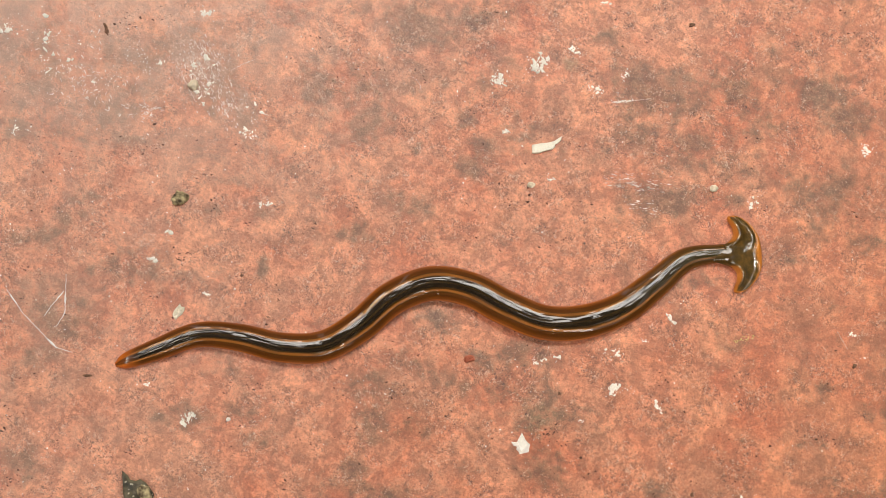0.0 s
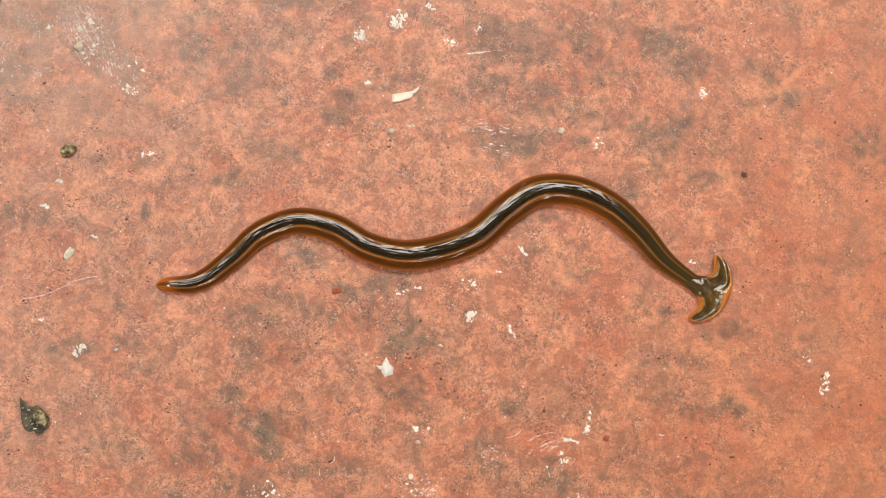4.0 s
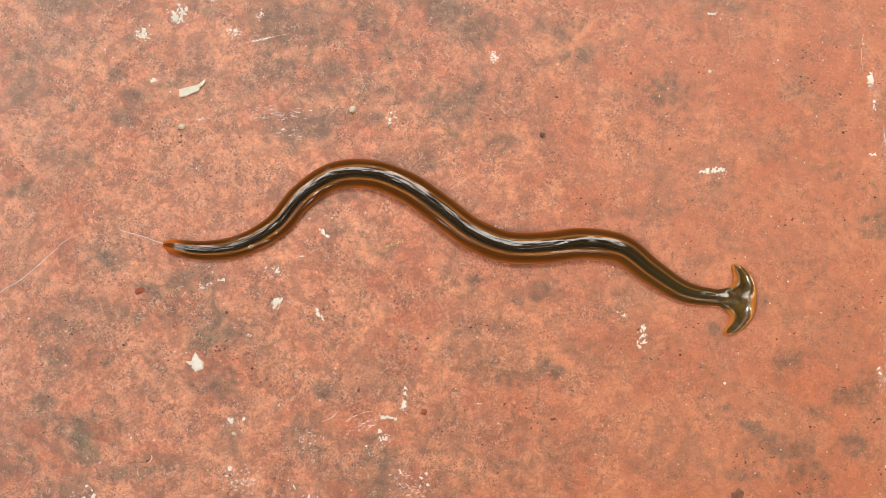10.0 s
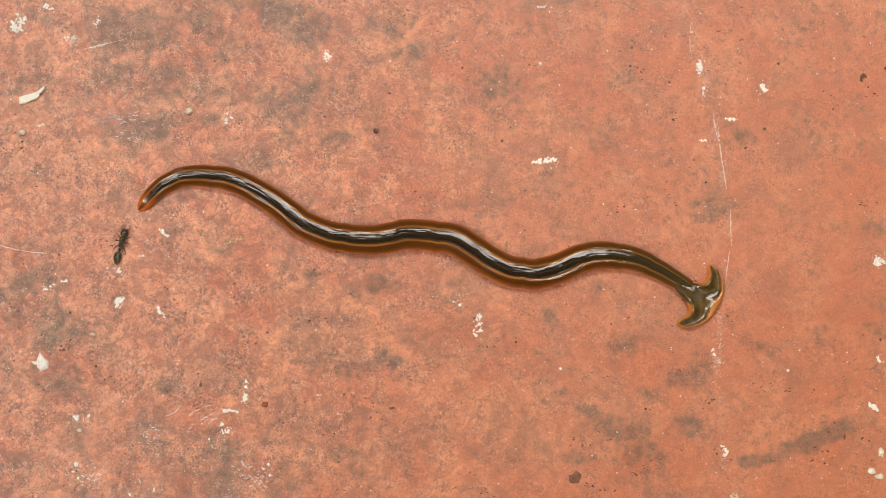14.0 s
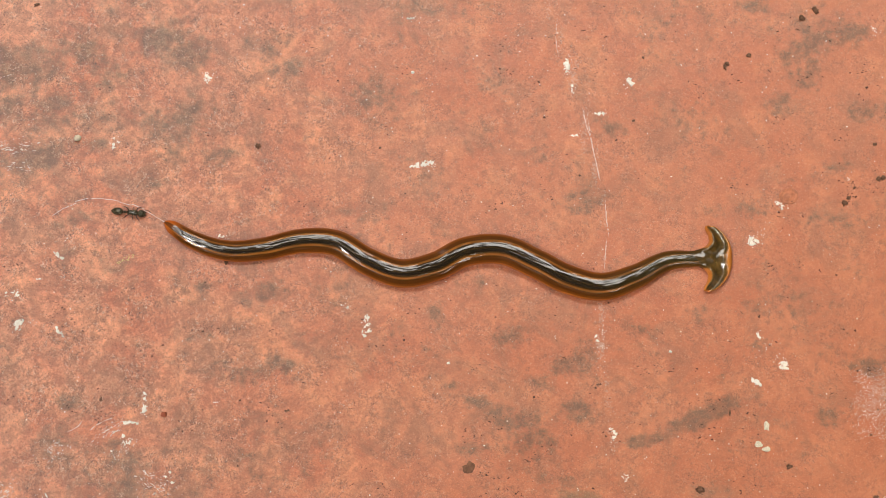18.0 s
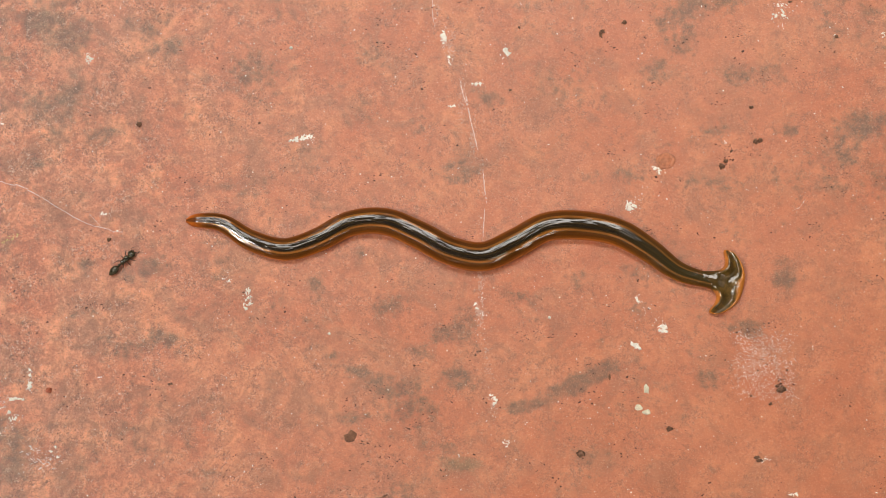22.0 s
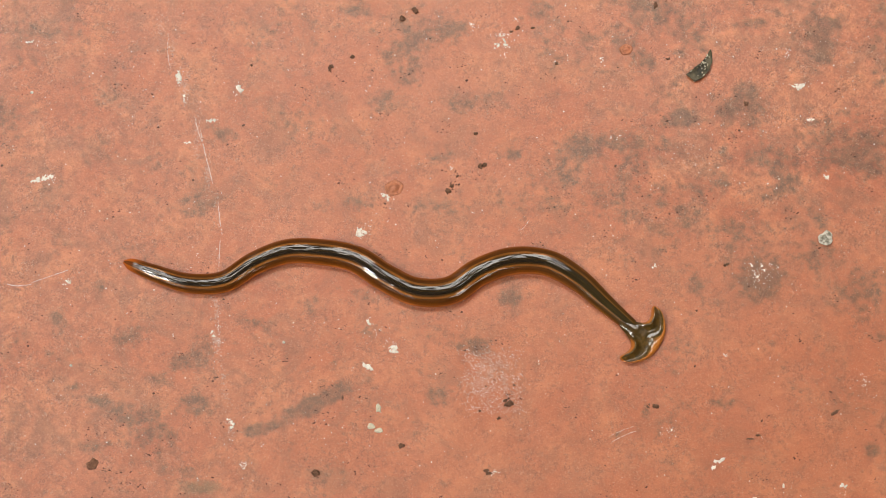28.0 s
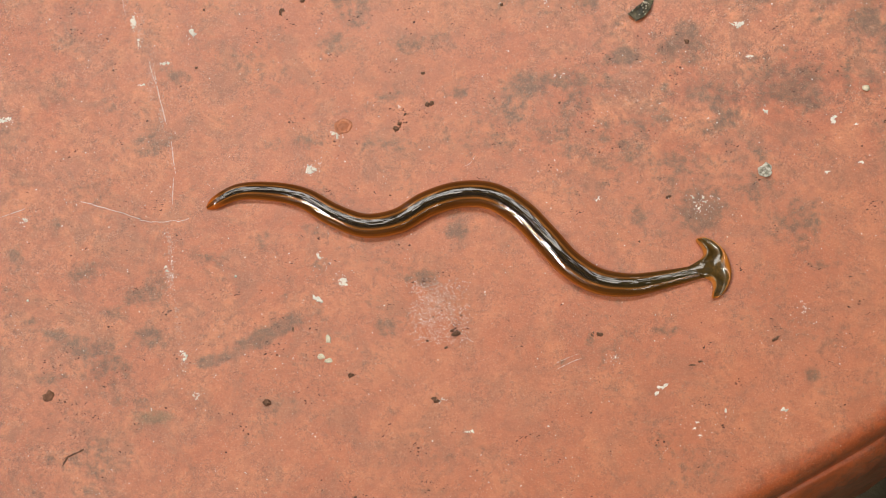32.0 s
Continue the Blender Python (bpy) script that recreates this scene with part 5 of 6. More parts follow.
    splash(190.0, 58.2, 1.17, 1.17, 0, 9)
    splash(185.2, 51.0, 2.12, 1.06, 20, 12)
    splash(189.6, 27.9, 1.26, 1.69, -1, 22)
    flake(185.0, 33.2, 1.37, 0.63, -46)
    splash(186.5, 30.0, 3.16, 3.16, -1, 8)
    flake(184.5, 24.5, 2.31, 0.95, -36)
    old_flake(186.1, 16.3, 1.26, 1.57, -1)
    old_flake(184.4, 12.9, 1.57, 1.05, -11)
    old_flake(185.8, 12.0, 1.57, 1.05, -1)
    crumb(190.1, 8.7, 1.88, 1.26, -1)
    crumb(173.3, 4.5, 2.19, 1.98, -1)
    splash(160.0, 6.7, 0.94, 0.84, -1, 9)
    crumb(179.2, 18.7, 0.63, 1.47, -1)
    pebble(168.3, 30.2, 0.63, 0.63, -1)
    splash(207.8, 20.3, 4.84, 5.89, -1, 8)
    crumb(209.1, 13.0, 1.05, 0.94, -1)
    crumb(210.5, 16.3, 1.26, 0.94, -1)
    crumb(205.5, 14.6, 0.84, 0.73, -1)
    crumb(212.5, 19.2, 0.74, 0.63, -1)
    crumb(207.0, 19.3, 0.63, 0.53, -1)
    crumb(211.3, 15.6, 2.94, 1.68, 19)
    crumb(206.1, 3.1, 1.78, 0.84, -1)
    splash(207.7, 2.6, 1.04, 0.63, -1, 6)
    crumb(201.0, 21.4, 0.53, 0.42, -1)
    crumb(96.6, 19.2, 0.84, 0.73, -1)
    brown_flake(130.5, 8.7, 2.61, 2.09, 29)
    curled_leaf(253.9, 80.8, 7.4, 4.0, 49)
    crumb(217.9, 91.0, 1.13, 0.68, -4)
    splash(215.2, 89.4, 1.81, 2.48, -4, 13)
    blister(239.0, 85.2, 2.5)
    crumb(225.0, 83.2, 1.13, 1.01, -4)
    splash(234.0, 83.5, 0.68, 0.68, -4, 4)
    crumb(237.1, 81.6, 0.56, 0.56, -3)
    crumb(245.5, 93.8, 0.68, 0.68, -4)
    crumb(261.9, 72.5, 1.34, 1.57, -3)
    splash(273.6, 75.8, 2.46, 0.67, -3, 14)
    splash(271.2, 82.4, 0.67, 2.25, -4, 6)
    lime_lump(275.1, 44.4, 2.6)
    flake(276.3, 56.8, 0.89, 1.11, -3)
    flake(274.4, 68.6, 0.89, 0.56, -3)
    splash(261.2, 38.8, 3.52, 3.30, -3, 16)
    crumb(255.5, 40.5, 1.10, 0.88, -3)
    splash(241.2, 40.9, 0.88, 0.66, -3, 5)
    crumb(248.8, 31.7, 0.66, 0.66, -3)
    crumb(239.4, 13.5, 1.96, 1.52, -24)
    crumb(238.2, 14.0, 1.09, 0.65, -44)
    crumb(257.0, 6.2, 2.06, 0.65, -3)
    crumb(273.7, 10.3, 3.25, 0.87, 34)
    flake(250.7, 2.2, 1.30, 1.08, -3)
    flake(249.5, 1.1, 0.54, 0.86, -3)
    flake(274.0, -4.0, 1.29, 1.29, -3)
    splash(241.4, 8.4, 1.74, 1.95, -3, 8)
    splash(279.9, 15.5, 0.87, 0.87, -3, 5)
    crumb(206.5, 2.5, 1.73, 0.97, -3)
    crumb(202.7, 59.3, 1.34, 1.34, -3)
    crumb(197.5, 95.8, 2.49, 1.59, -45)
    crumb(180.2, 85.3, 1.13, 1.35, -4)
    crumb(209.4, 63.2, 1.23, 1.45, -3)
    splash(184.5, 51.9, 1.78, 0.89, 27, 10)
    scratch(214.9, 49.5, 217.3, 51.6, 0.07)
    crumb(135.2, -3.1, 8.28, 0.53, 22)
    crumb(133.6, -4.2, 3.82, 0.53, 58)
    crumb(237.9, 13.5, 1.49, 0.85, -54)
    scratch(230.0, 8.3, 234.9, 10.0, 0.07)
    pebble(296.9, 60.1, 1.70, 1.59, -4)
    splash(261.6, 38.7, 4.72, 2.70, -4, 18)
    flake(294.1, 44.8, 0.90, 0.79, -4)
    flake(289.7, 53.7, 0.57, 1.24, -4)
    flake(294.2, 52.8, 0.68, 0.56, -4)
    flake(287.3, 43.4, 0.67, 0.67, -4)
    crumb(289.6, 21.7, 1.33, 0.44, -4)
    flake(212.5, -3.8, 1.87, 0.88, -4)
    crumb(255.0, 40.3, 0.90, 0.90, -4)
    splash(279.4, 14.4, 4.43, 3.32, -4, 8)
    splash(257.4, -6.5, 6.57, 4.38, -4, 7)
    flake(257.3, -7.6, 0.55, 0.55, -4)
    crumb(258.6, 6.8, 1.55, 0.66, -4)
    scratch(230.4, 7.1, 235.5, 9.0, 0.09)
    flake(273.9, 68.6, 0.91, 0.46, -4)
    splash(254.0, 22.5, 0.67, 0.67, -4, 4)


def grit():
    """Fine grains all over the step, too many to count: pale ones, and dark ones in loose drifts."""
    for name, material, count, lo, hi, slim, way in (("pale_grit", LIME, 5200, 0.12, 0.44, (0.35, 0.95), 3.14), ("dark_grit", SPECK, 13000, 0.17, 0.72, (0.22, 0.7), 0.8)):
        spots = []
        while len(spots) < count:
            s, d = RNG.uniform(-0.36, 0.10), RNG.uniform(0.004, 0.22)
            p = EDGE_AT + EDGE_WAY * s + EDGE_IN * d
            if RNG.random() < cloud(np.array(p[0]), np.array(p[1]), 0.02, 51, 3) * 2.2 - 0.7:
                continue
            group = RNG.choice((1, 2, 3, 6, 9, 13)) if material is SPECK else RNG.choice((1, 1, 2, 3))
            for _ in range(group):
                spots.append((p[0] / MM + RNG.gauss(0, 1.1), p[1] / MM + RNG.gauss(0, 0.7), lo + (hi - lo) * RNG.random() ** 2.6))
        tagged(new(name, bits_mesh(name, spots, material, slim, way, (0, 0, 0))), "fine scattered grit on the red step", "grit", kind="stuff")


marks()
grit()


# ---- the ant ----
def spindle(stations, material, name, ring=14, stout=1.0):
    """A body of rings along x: x, half width, half height, height of the middle, in millimetres."""
    verts, faces = [], []
    for x, w, h, z in stations:
        w, h = w * stout, h * stout
        verts += [(x * MM, w * math.cos(2 * math.pi * j / ring) * MM, (z + h * math.sin(2 * math.pi * j / ring)) * MM) for j in range(ring)]
    for k in range(len(stations) - 1):
        faces += [(k * ring + j, k * ring + (j + 1) % ring, (k + 1) * ring + (j + 1) % ring, (k + 1) * ring + j)[::-1] for j in range(ring)]
    faces += [tuple(range(ring)), tuple(range((len(stations) - 1) * ring, len(stations) * ring))[::-1]]
    return mesh_of(name, verts, faces, material)


def rod(points, radii, material, name, ring=6):
    """A thin jointed limb through points, in millimetres."""
    verts, faces = [], []
    for i, p in enumerate(points):
        a, b = Vector(points[max(i - 1, 0)]), Vector(points[min(i + 1, len(points) - 1)])
        d = (b - a).normalized()
        side = d.cross(Vector((0, 0, 1))).normalized()
        up = side.cross(d)
        verts += [tuple((Vector(p) + (side * math.cos(2 * math.pi * j / ring) + up * math.sin(2 * math.pi * j / ring)) * radii[i]) * MM) for j in range(ring)]
    for k in range(len(points) - 1):
        faces += [(k * ring + j, k * ring + (j + 1) % ring, (k + 1) * ring + (j + 1) % ring, (k + 1) * ring + j) for j in range(ring)]
    faces += [tuple(range(ring))[::-1], tuple(range((len(points) - 1) * ring, len(points) * ring))]
    return mesh_of(name, verts, faces, material)


def ant():
    thing = tagged(new("ant"), "small glossy black ant walking on the red step", "ant")
    part("head", spindle(((1.75, 0.28, 0.2, 0.75), (1.95, 0.5, 0.34, 0.78), (2.3, 0.58, 0.4, 0.78), (2.65, 0.54, 0.36, 0.72), (2.95, 0.4, 0.24, 0.66), (3.08, 0.2, 0.12, 0.62)), ANT_SHELL, "head", stout=1.22), thing)
    part("thorax", spindle(((-0.35, 0.14, 0.12, 0.8), (-0.2, 0.3, 0.3, 0.86), (0.3, 0.36, 0.36, 0.95), (0.7, 0.33, 0.32, 0.95), (1.1, 0.46, 0.42, 0.98), (1.5, 0.4, 0.34, 0.9), (1.78, 0.18, 0.16, 0.78)), ANT_SHELL, "thorax", stout=1.22), thing)
    part("waist", spindle(((-1.05, 0.12, 0.12, 0.78), (-0.85, 0.27, 0.34, 0.92), (-0.62, 0.26, 0.38, 0.95), (-0.4, 0.12, 0.12, 0.8)), ANT_SHELL, "waist"), thing)
    part("gaster", spindle(((-3.35, 0.06, 0.06, 0.6), (-3.1, 0.28, 0.24, 0.64), (-2.6, 0.52, 0.46, 0.72), (-2.1, 0.6, 0.55, 0.78), (-1.6, 0.56, 0.5, 0.82), (-1.3, 0.42, 0.38, 0.82), (-1.05, 0.16, 0.16, 0.8)), ANT_SHELL, "gaster", stout=1.22), thing)
    legs = []
    for side in (1, -1):
        for x, reach, back in ((1.35, 0.95, 0.75), (0.75, 1.0, -0.15), (0.15, 1.1, -0.95)):
            knee, foot = (back * 0.45, side * (reach * 0.55), 0.55), (back * 1.2, side * reach, -0.60)
            mid = (back * 0.9, side * reach * 0.86, -0.3)
            mesh = rod(((0, 0, 0), knee, mid, foot, (foot[0] + back * 0.15, foot[1] + side * 0.12, -0.63)), (0.09, 0.10, 0.06, 0.045, 0.03), ANT_LEG, "leg")
            legs.append((part("leg", mesh, thing, pose(x * MM, side * 0.25 * MM, 0.66 * MM)), (x, side * 0.25)))
        part("antenna", rod(((2.85, side * 0.18, 0.78), (3.1, side * 0.75, 1.0), (3.6, side * 0.7, 0.45), (3.95, side * 0.5, 0.15)), (0.05, 0.045, 0.05, 0.05), ANT_LEG, "antenna"), thing)
        part("mandible", spindle(((3.0, 0.12, 0.06, 0.6), (3.2, 0.1, 0.05, 0.58), (3.35, 0.03, 0.03, 0.57)), ANT_LEG, "mandible"), thing, pose(0, side * 0.16 * MM, 0, 0, 0, -side * 8))
    return thing, legs


ANT, ANT_LEGS = ant()


def ant_walks():
    rows = [
        (0, 4.5, -60.4, 70),
        (9.6, 4.5, -60.4, 70),
        (10.3, 28.2, 5.4, 70),
        (10.4, 34.3, 13.8, 65),
        (10.5, 38.3, 23.4, 70),
        (10.7, 42.1, 38.6, 95),
        (11, 41.9, 38.3, 90),
        (12, 41.7, 37.6, 89),
        (13, 45.6, 41.9, 76),
        (13.5, 46.3, 43.1, 79),
        (15.5, 49.9, 55.4, 55),
        (16, 52.9, 56.8, 33),
        (17, 60.8, 57.5, 11),
        (18, 67.0, 56.4, -6),
        (19, 72.7, 53.3, -15),
        (20, 79.2, 49.0, -16),
        (21, 82.5, 47.8, -6),
        (21.2, 77.5, 46.6, -26),
        (21.4, 75.4, 45.0, -70),
        (21.6, 75.8, 43.0, -60),
        (21.8, 80.2, 40.2, -9),
        (22, 87.9, 42.4, 43),
        (22.5, 94.2, 47.8, 34),
        (23, 99.1, 49.4, 13),
        (23.5, 103.3, 49.8, 3),
        (24, 103.7, 48.9, -5),
        (24.5, 106.5, 47.5, -20),
        (25.5, 111.0, 41.3, -45),
        (26.5, 121.5, 35.1, -37),
        (26.6, 119.7, 31.6, -96),
        (26.7, 114.8, 28.6, -142),
        (26.8, 108.7, 29.5, -183),
        (27.8, 28.8, 33.2, -183),
        (32, 28.8, 33.2, -183),
    ]
    walk(ANT, [(t, pose(x * MM, y * MM, 0, 0, 0, deg)) for t, x, y, deg in rows])
    # the legs swing in two sets of three while it walks
    for k, (leg, (x, y)) in enumerate(ANT_LEGS):
        phase, steps, t = (1 if k % 2 else -1), [], 0.0
        while t < 32.01:
            fast = 10.2 < t < 10.75 or 26.5 <= t < 27.2
            swing = 22 if fast else 9
            steps.append((min(t, 32.0), pose(x * MM, y * MM, 0.66 * MM, 0, 0, swing * phase * (1 if len(steps) % 2 else -1))))
            t += 0.1 if 10.15 < t < 10.75 or 26.45 < t < 27.2 else 0.4
        walk(leg, steps)


# ---- the slime thread that the tail leaves behind ----
def slime():
    thing = tagged(new("slime_thread"), "fine silvery slime thread trailing from the worm", "slime")
    strands = []
    for k in range(84):
        left = 0.35 + k * 31.0 / 84
        if not any(a < left < b for a, b in ((0, 2.5), (4.5, 7), (8.5, 11), (14.5, 20), (24, 26), (28, 31.4))):
            continue
        n, verts, faces = 7, [], []
        wide = RNG.uniform(0.03, 0.06)
        sway = RNG.uniform(-0.08, 0.08)
        for i in range(n):
            f = i / (n - 1)
            x, y, w = (f - 0.5) * 2.5, sway * math.sin(f * 3.14) + RNG.uniform(-0.03, 0.03), wide * RNG.uniform(0.6, 1.2)
            verts += [(x * MM, (y - w) * MM, 0.00002), (x * MM, y * MM, w * 1.1 * MM), (x * MM, (y + w) * MM, 0.00002)]
            if i:
                o = 3 * i
                faces += [(o - 3, o - 2, o + 1, o), (o - 2, o - 1, o + 2, o + 1)]
        strands.append((k, part("strand", mesh_of("strand", verts, faces, SLIME), thing)))
    return thing, strands


SLIME_THREAD, SLIME_STRANDS = slime()


def slime_is_left():
    """Each strand rides under the tail until its time, then stays where the tail was."""
    track = [(t, line) for t, _, _, _, line in BODY_ROWS]
    times = np.array([t for t, _ in track])
    tails = np.array([on_line(line, 0.012)[0] for _, line in track])
    under = np.array([on_line(line, 0.05)[0] for _, line in track])
    for k, strand in SLIME_STRANDS:
        left = 0.35 + k * 31.0 / 84
        spot = [np.interp(left, times, tails[:, c]) for c in (0, 1)]
        way = [np.interp(left + 0.6, times, tails[:, c]) - np.interp(left - 0.6, times, tails[:, c]) for c in (0, 1)]
        deg = math.degrees(math.atan2(way[1], way[0]))
        rest = pose(spot[0] * MM, spot[1] * MM, 0.00004, 0, 0, deg)
        rows = []
        for t, p in zip(times, under):
            if t < left - 0.5:
                rows.append((float(t), pose(p[0] * MM, p[1] * MM, 0.0004, 0, 0, deg)))
        if not rows:
            rows.append((0.0, rest))
        rows += [(max(left, rows[-1][0] + 0.2), rest), (32.0, rest)]
        walk(strand, rows)


# ---- what moves ----
BODY_ROWS = []


def crawl(t, turn, hx, hy, *line):
    """The worm at t seconds: its head's heading and place, and its midline from tail to neck at even steps, in degrees and millimetres."""
    BODY_ROWS.append((t, turn, hx, hy, np.array(line, dtype=float).reshape(-1, 2)))


def on_line(line, u):
    """Place and heading on the midline at a share u of its length, by a smooth curve through its points."""
    n = len(line) - 1
    f = min(max(u, 0.0), 1.0) * n
    i = min(int(f), n - 1)
    q = f - i
    p1, p2 = line[i], line[i + 1]
    p0 = line[i - 1] if i else 2 * p1 - p2
    p3 = line[i + 2] if i + 2 <= n else 2 * p2 - p1
    at = 0.5 * (2 * p1 + (p2 - p0) * q + (2 * p0 - 5 * p1 + 4 * p2 - p3) * q**2 + (3 * p1 - p0 - 3 * p2 + p3) * q**3)
    way = 0.5 * ((p2 - p0) + 2 * (2 * p0 - 5 * p1 + 4 * p2 - p3) * q + 3 * (3 * p1 - p0 - 3 * p2 + p3) * q**2)
    return at, math.degrees(math.atan2(way[1], way[0]))


def motions():
    crawl(0, 15.6, 62.33, 60.72, -30.8, 23.4, -25.2, 26.9, -19.5, 30.4, -13.1, 31.3, -6.4, 31.1, -0.1, 32.6, 4.9, 36.9, 9.0, 42.1, 14.5, 45.7, 20.8, 46.1, 27.2, 44.4, 33.7, 43.4, 40.1, 44.9, 45.7, 48.3, 50.2, 53.2, 54.5, 58.2, 60.6, 60.6)
    crawl(1, -7.4, 68.91, 58.46, -27.0, 24.6, -21.7, 29.0, -15.3, 31.0, -8.4, 30.9, -1.7, 31.7, 4.1, 35.0, 7.9, 40.7, 12.9, 45.1, 19.6, 45.7, 25.9, 44.0, 32.6, 42.7, 39.1, 44.4, 44.9, 48.1, 49.6, 53.0, 54.5, 57.8, 61.0, 59.6, 67.8, 59.7)
    crawl(2, -17.2, 75.45, 56.03, -20.9, 29.7, -14.3, 31.0, -7.6, 31.0, -1.0, 32.4, 4.1, 36.7, 8.0, 42.3, 13.7, 45.7, 20.4, 45.6, 26.9, 43.7, 33.3, 43.1, 39.8, 44.8, 45.4, 48.6, 49.5, 53.9, 54.5, 58.4, 61.1, 59.7, 67.7, 58.4, 74.2, 56.6)
    crawl(3, -41.7, 78.94, 49.59, -14.4, 31.0, -7.6, 30.9, -1.0, 32.1, 4.1, 36.4, 7.5, 42.2, 13.2, 45.9, 19.8, 45.8, 26.3, 43.8, 33.0, 43.3, 39.3, 45.1, 45.0, 48.8, 49.0, 54.3, 54.0, 58.7, 60.6, 60.2, 67.3, 59.1, 73.0, 55.5, 78.2, 51.1)
    crawl(4, -13.7, 87.16, 47.76, -7.5, 30.8, -0.9, 32.4, 3.9, 37.1, 8.0, 42.5, 13.7, 45.9, 20.4, 46.0, 26.9, 43.8, 33.6, 43.6, 40.0, 45.9, 45.4, 49.4, 49.7, 54.7, 54.6, 59.1, 61.3, 60.3, 67.9, 58.8, 73.7, 55.4, 79.1, 51.2, 85.2, 48.2)
    crawl(4.5, -14.2, 90.51, 46.86, -4.3, 30.8, 1.5, 34.2, 5.4, 39.9, 10.1, 44.6, 16.7, 45.9, 23.4, 44.5, 30.1, 43.3, 36.8, 44.3, 42.9, 47.3, 47.5, 51.9, 51.8, 57.2, 58.0, 59.7, 64.8, 59.6, 71.0, 56.9, 76.6, 53.0, 82.4, 49.3, 88.9, 47.2)
    crawl(5.5, 9.1, 98.57, 49.52, 1.5, 34.2, 5.4, 39.8, 10.1, 44.5, 16.6, 45.9, 23.2, 44.4, 29.9, 43.2, 36.6, 44.4, 42.8, 47.3, 47.6, 52.1, 51.9, 57.1, 58.2, 59.6, 65.1, 59.4, 71.5, 56.9, 77.2, 52.9, 83.1, 49.2, 90.0, 48.3, 96.9, 49.2)
    crawl(6.5, 6.9, 104.76, 50.41, 6.2, 38.9, 9.8, 44.6, 16.4, 45.9, 23.1, 44.0, 29.9, 43.0, 36.7, 44.5, 43.0, 47.3, 47.8, 52.3, 52.4, 57.4, 58.6, 59.7, 65.5, 59.4, 71.9, 56.7, 77.5, 52.7, 83.4, 49.1, 90.3, 48.3, 97.2, 49.3, 104.0, 50.3)
    crawl(7, 5.0, 108.02, 50.55, 8.3, 42.1, 13.8, 45.8, 20.6, 45.6, 27.1, 43.6, 33.9, 43.4, 40.4, 45.4, 45.8, 49.5, 50.0, 54.9, 55.5, 58.8, 62.0, 59.7, 68.6, 58.0, 74.4, 54.4, 80.0, 50.5, 86.4, 48.5, 93.3, 49.0, 100.0, 50.1, 106.8, 50.7)
    crawl(8, -22.2, 114.40, 46.67, 13.5, 46.1, 20.3, 46.0, 26.7, 43.6, 33.5, 43.3, 40.1, 45.3, 45.9, 49.0, 50.3, 54.2, 55.4, 58.7, 62.1, 59.8, 68.6, 58.6, 74.4, 55.1, 79.9, 50.8, 86.1, 48.3, 93.0, 49.0, 99.8, 50.1, 106.6, 50.0, 113.0, 47.4)
    crawl(9, -31.9, 118.94, 42.27, 19.6, 45.8, 26.1, 43.6, 32.8, 43.4, 39.4, 45.1, 45.2, 48.7, 49.4, 54.0, 54.6, 58.4, 61.3, 59.5, 67.9, 58.2, 73.7, 55.1, 79.2, 51.0, 85.5, 48.5, 92.3, 48.5, 98.9, 50.1, 105.7, 50.1, 111.9, 47.2, 117.7, 43.6)
    crawl(10, -2.9, 126.89, 43.01, 26.3, 43.8, 33.1, 43.3, 39.7, 44.8, 45.4, 48.6, 49.4, 54.1, 54.7, 58.3, 61.4, 59.3, 68.0, 57.5, 74.0, 54.1, 79.6, 50.6, 86.1, 48.7, 92.9, 49.2, 99.6, 50.5, 106.4, 50.1, 112.2, 46.6, 118.4, 43.6, 125.2, 43.0)
    crawl(11, 25.0, 131.51, 47.50, 32.8, 42.8, 39.3, 44.9, 45.3, 48.1, 49.3, 53.6, 54.5, 57.9, 61.0, 59.7, 67.7, 58.5, 73.5, 55.0, 79.1, 51.0, 85.3, 48.9, 92.1, 49.1, 98.8, 50.3, 105.6, 50.4, 111.8, 47.8, 117.6, 44.3, 124.3, 44.1, 130.8, 46.2)
    crawl(12, 8.7, 138.72, 49.58, 38.8, 45.0, 44.6, 48.5, 48.8, 53.9, 54.1, 58.1, 60.7, 59.6, 67.4, 58.5, 73.5, 55.2, 79.1, 51.4, 85.6, 49.2, 92.2, 49.4, 99.0, 50.4, 105.8, 50.5, 111.9, 47.5, 117.9, 44.4, 124.6, 45.0, 130.8, 47.9, 137.5, 49.6)
    crawl(13, -4.7, 145.07, 47.17, 45.6, 48.5, 49.7, 53.9, 54.7, 58.3, 61.3, 59.2, 68.0, 57.7, 74.0, 54.6, 79.7, 50.9, 86.1, 48.9, 92.9, 49.3, 99.3, 50.5, 106.0, 50.1, 111.8, 46.6, 117.9, 43.9, 124.5, 45.1, 130.5, 48.2, 137.2, 48.9, 143.9, 48.0)
    crawl(13.5, -21.2, 148.24, 44.94, 47.8, 49.6, 51.4, 55.4, 57.2, 58.7, 64.0, 58.9, 70.4, 56.8, 76.2, 53.2, 82.2, 49.9, 88.9, 48.9, 95.6, 49.9, 102.1, 50.8, 108.7, 49.5, 114.4, 45.7, 121.0, 44.5, 127.3, 46.9, 133.7, 49.2, 140.4, 48.5, 146.9, 46.3)
    crawl(14.5, -26.9, 153.61, 41.46, 51.2, 55.2, 56.9, 58.6, 63.7, 58.9, 70.1, 56.7, 76.0, 53.1, 82.0, 50.0, 88.7, 49.0, 95.4, 50.1, 102.2, 50.9, 108.4, 49.3, 114.2, 45.6, 120.7, 44.4, 127.0, 46.8, 133.3, 49.0, 140.0, 48.4, 146.1, 45.5, 152.1, 42.2)
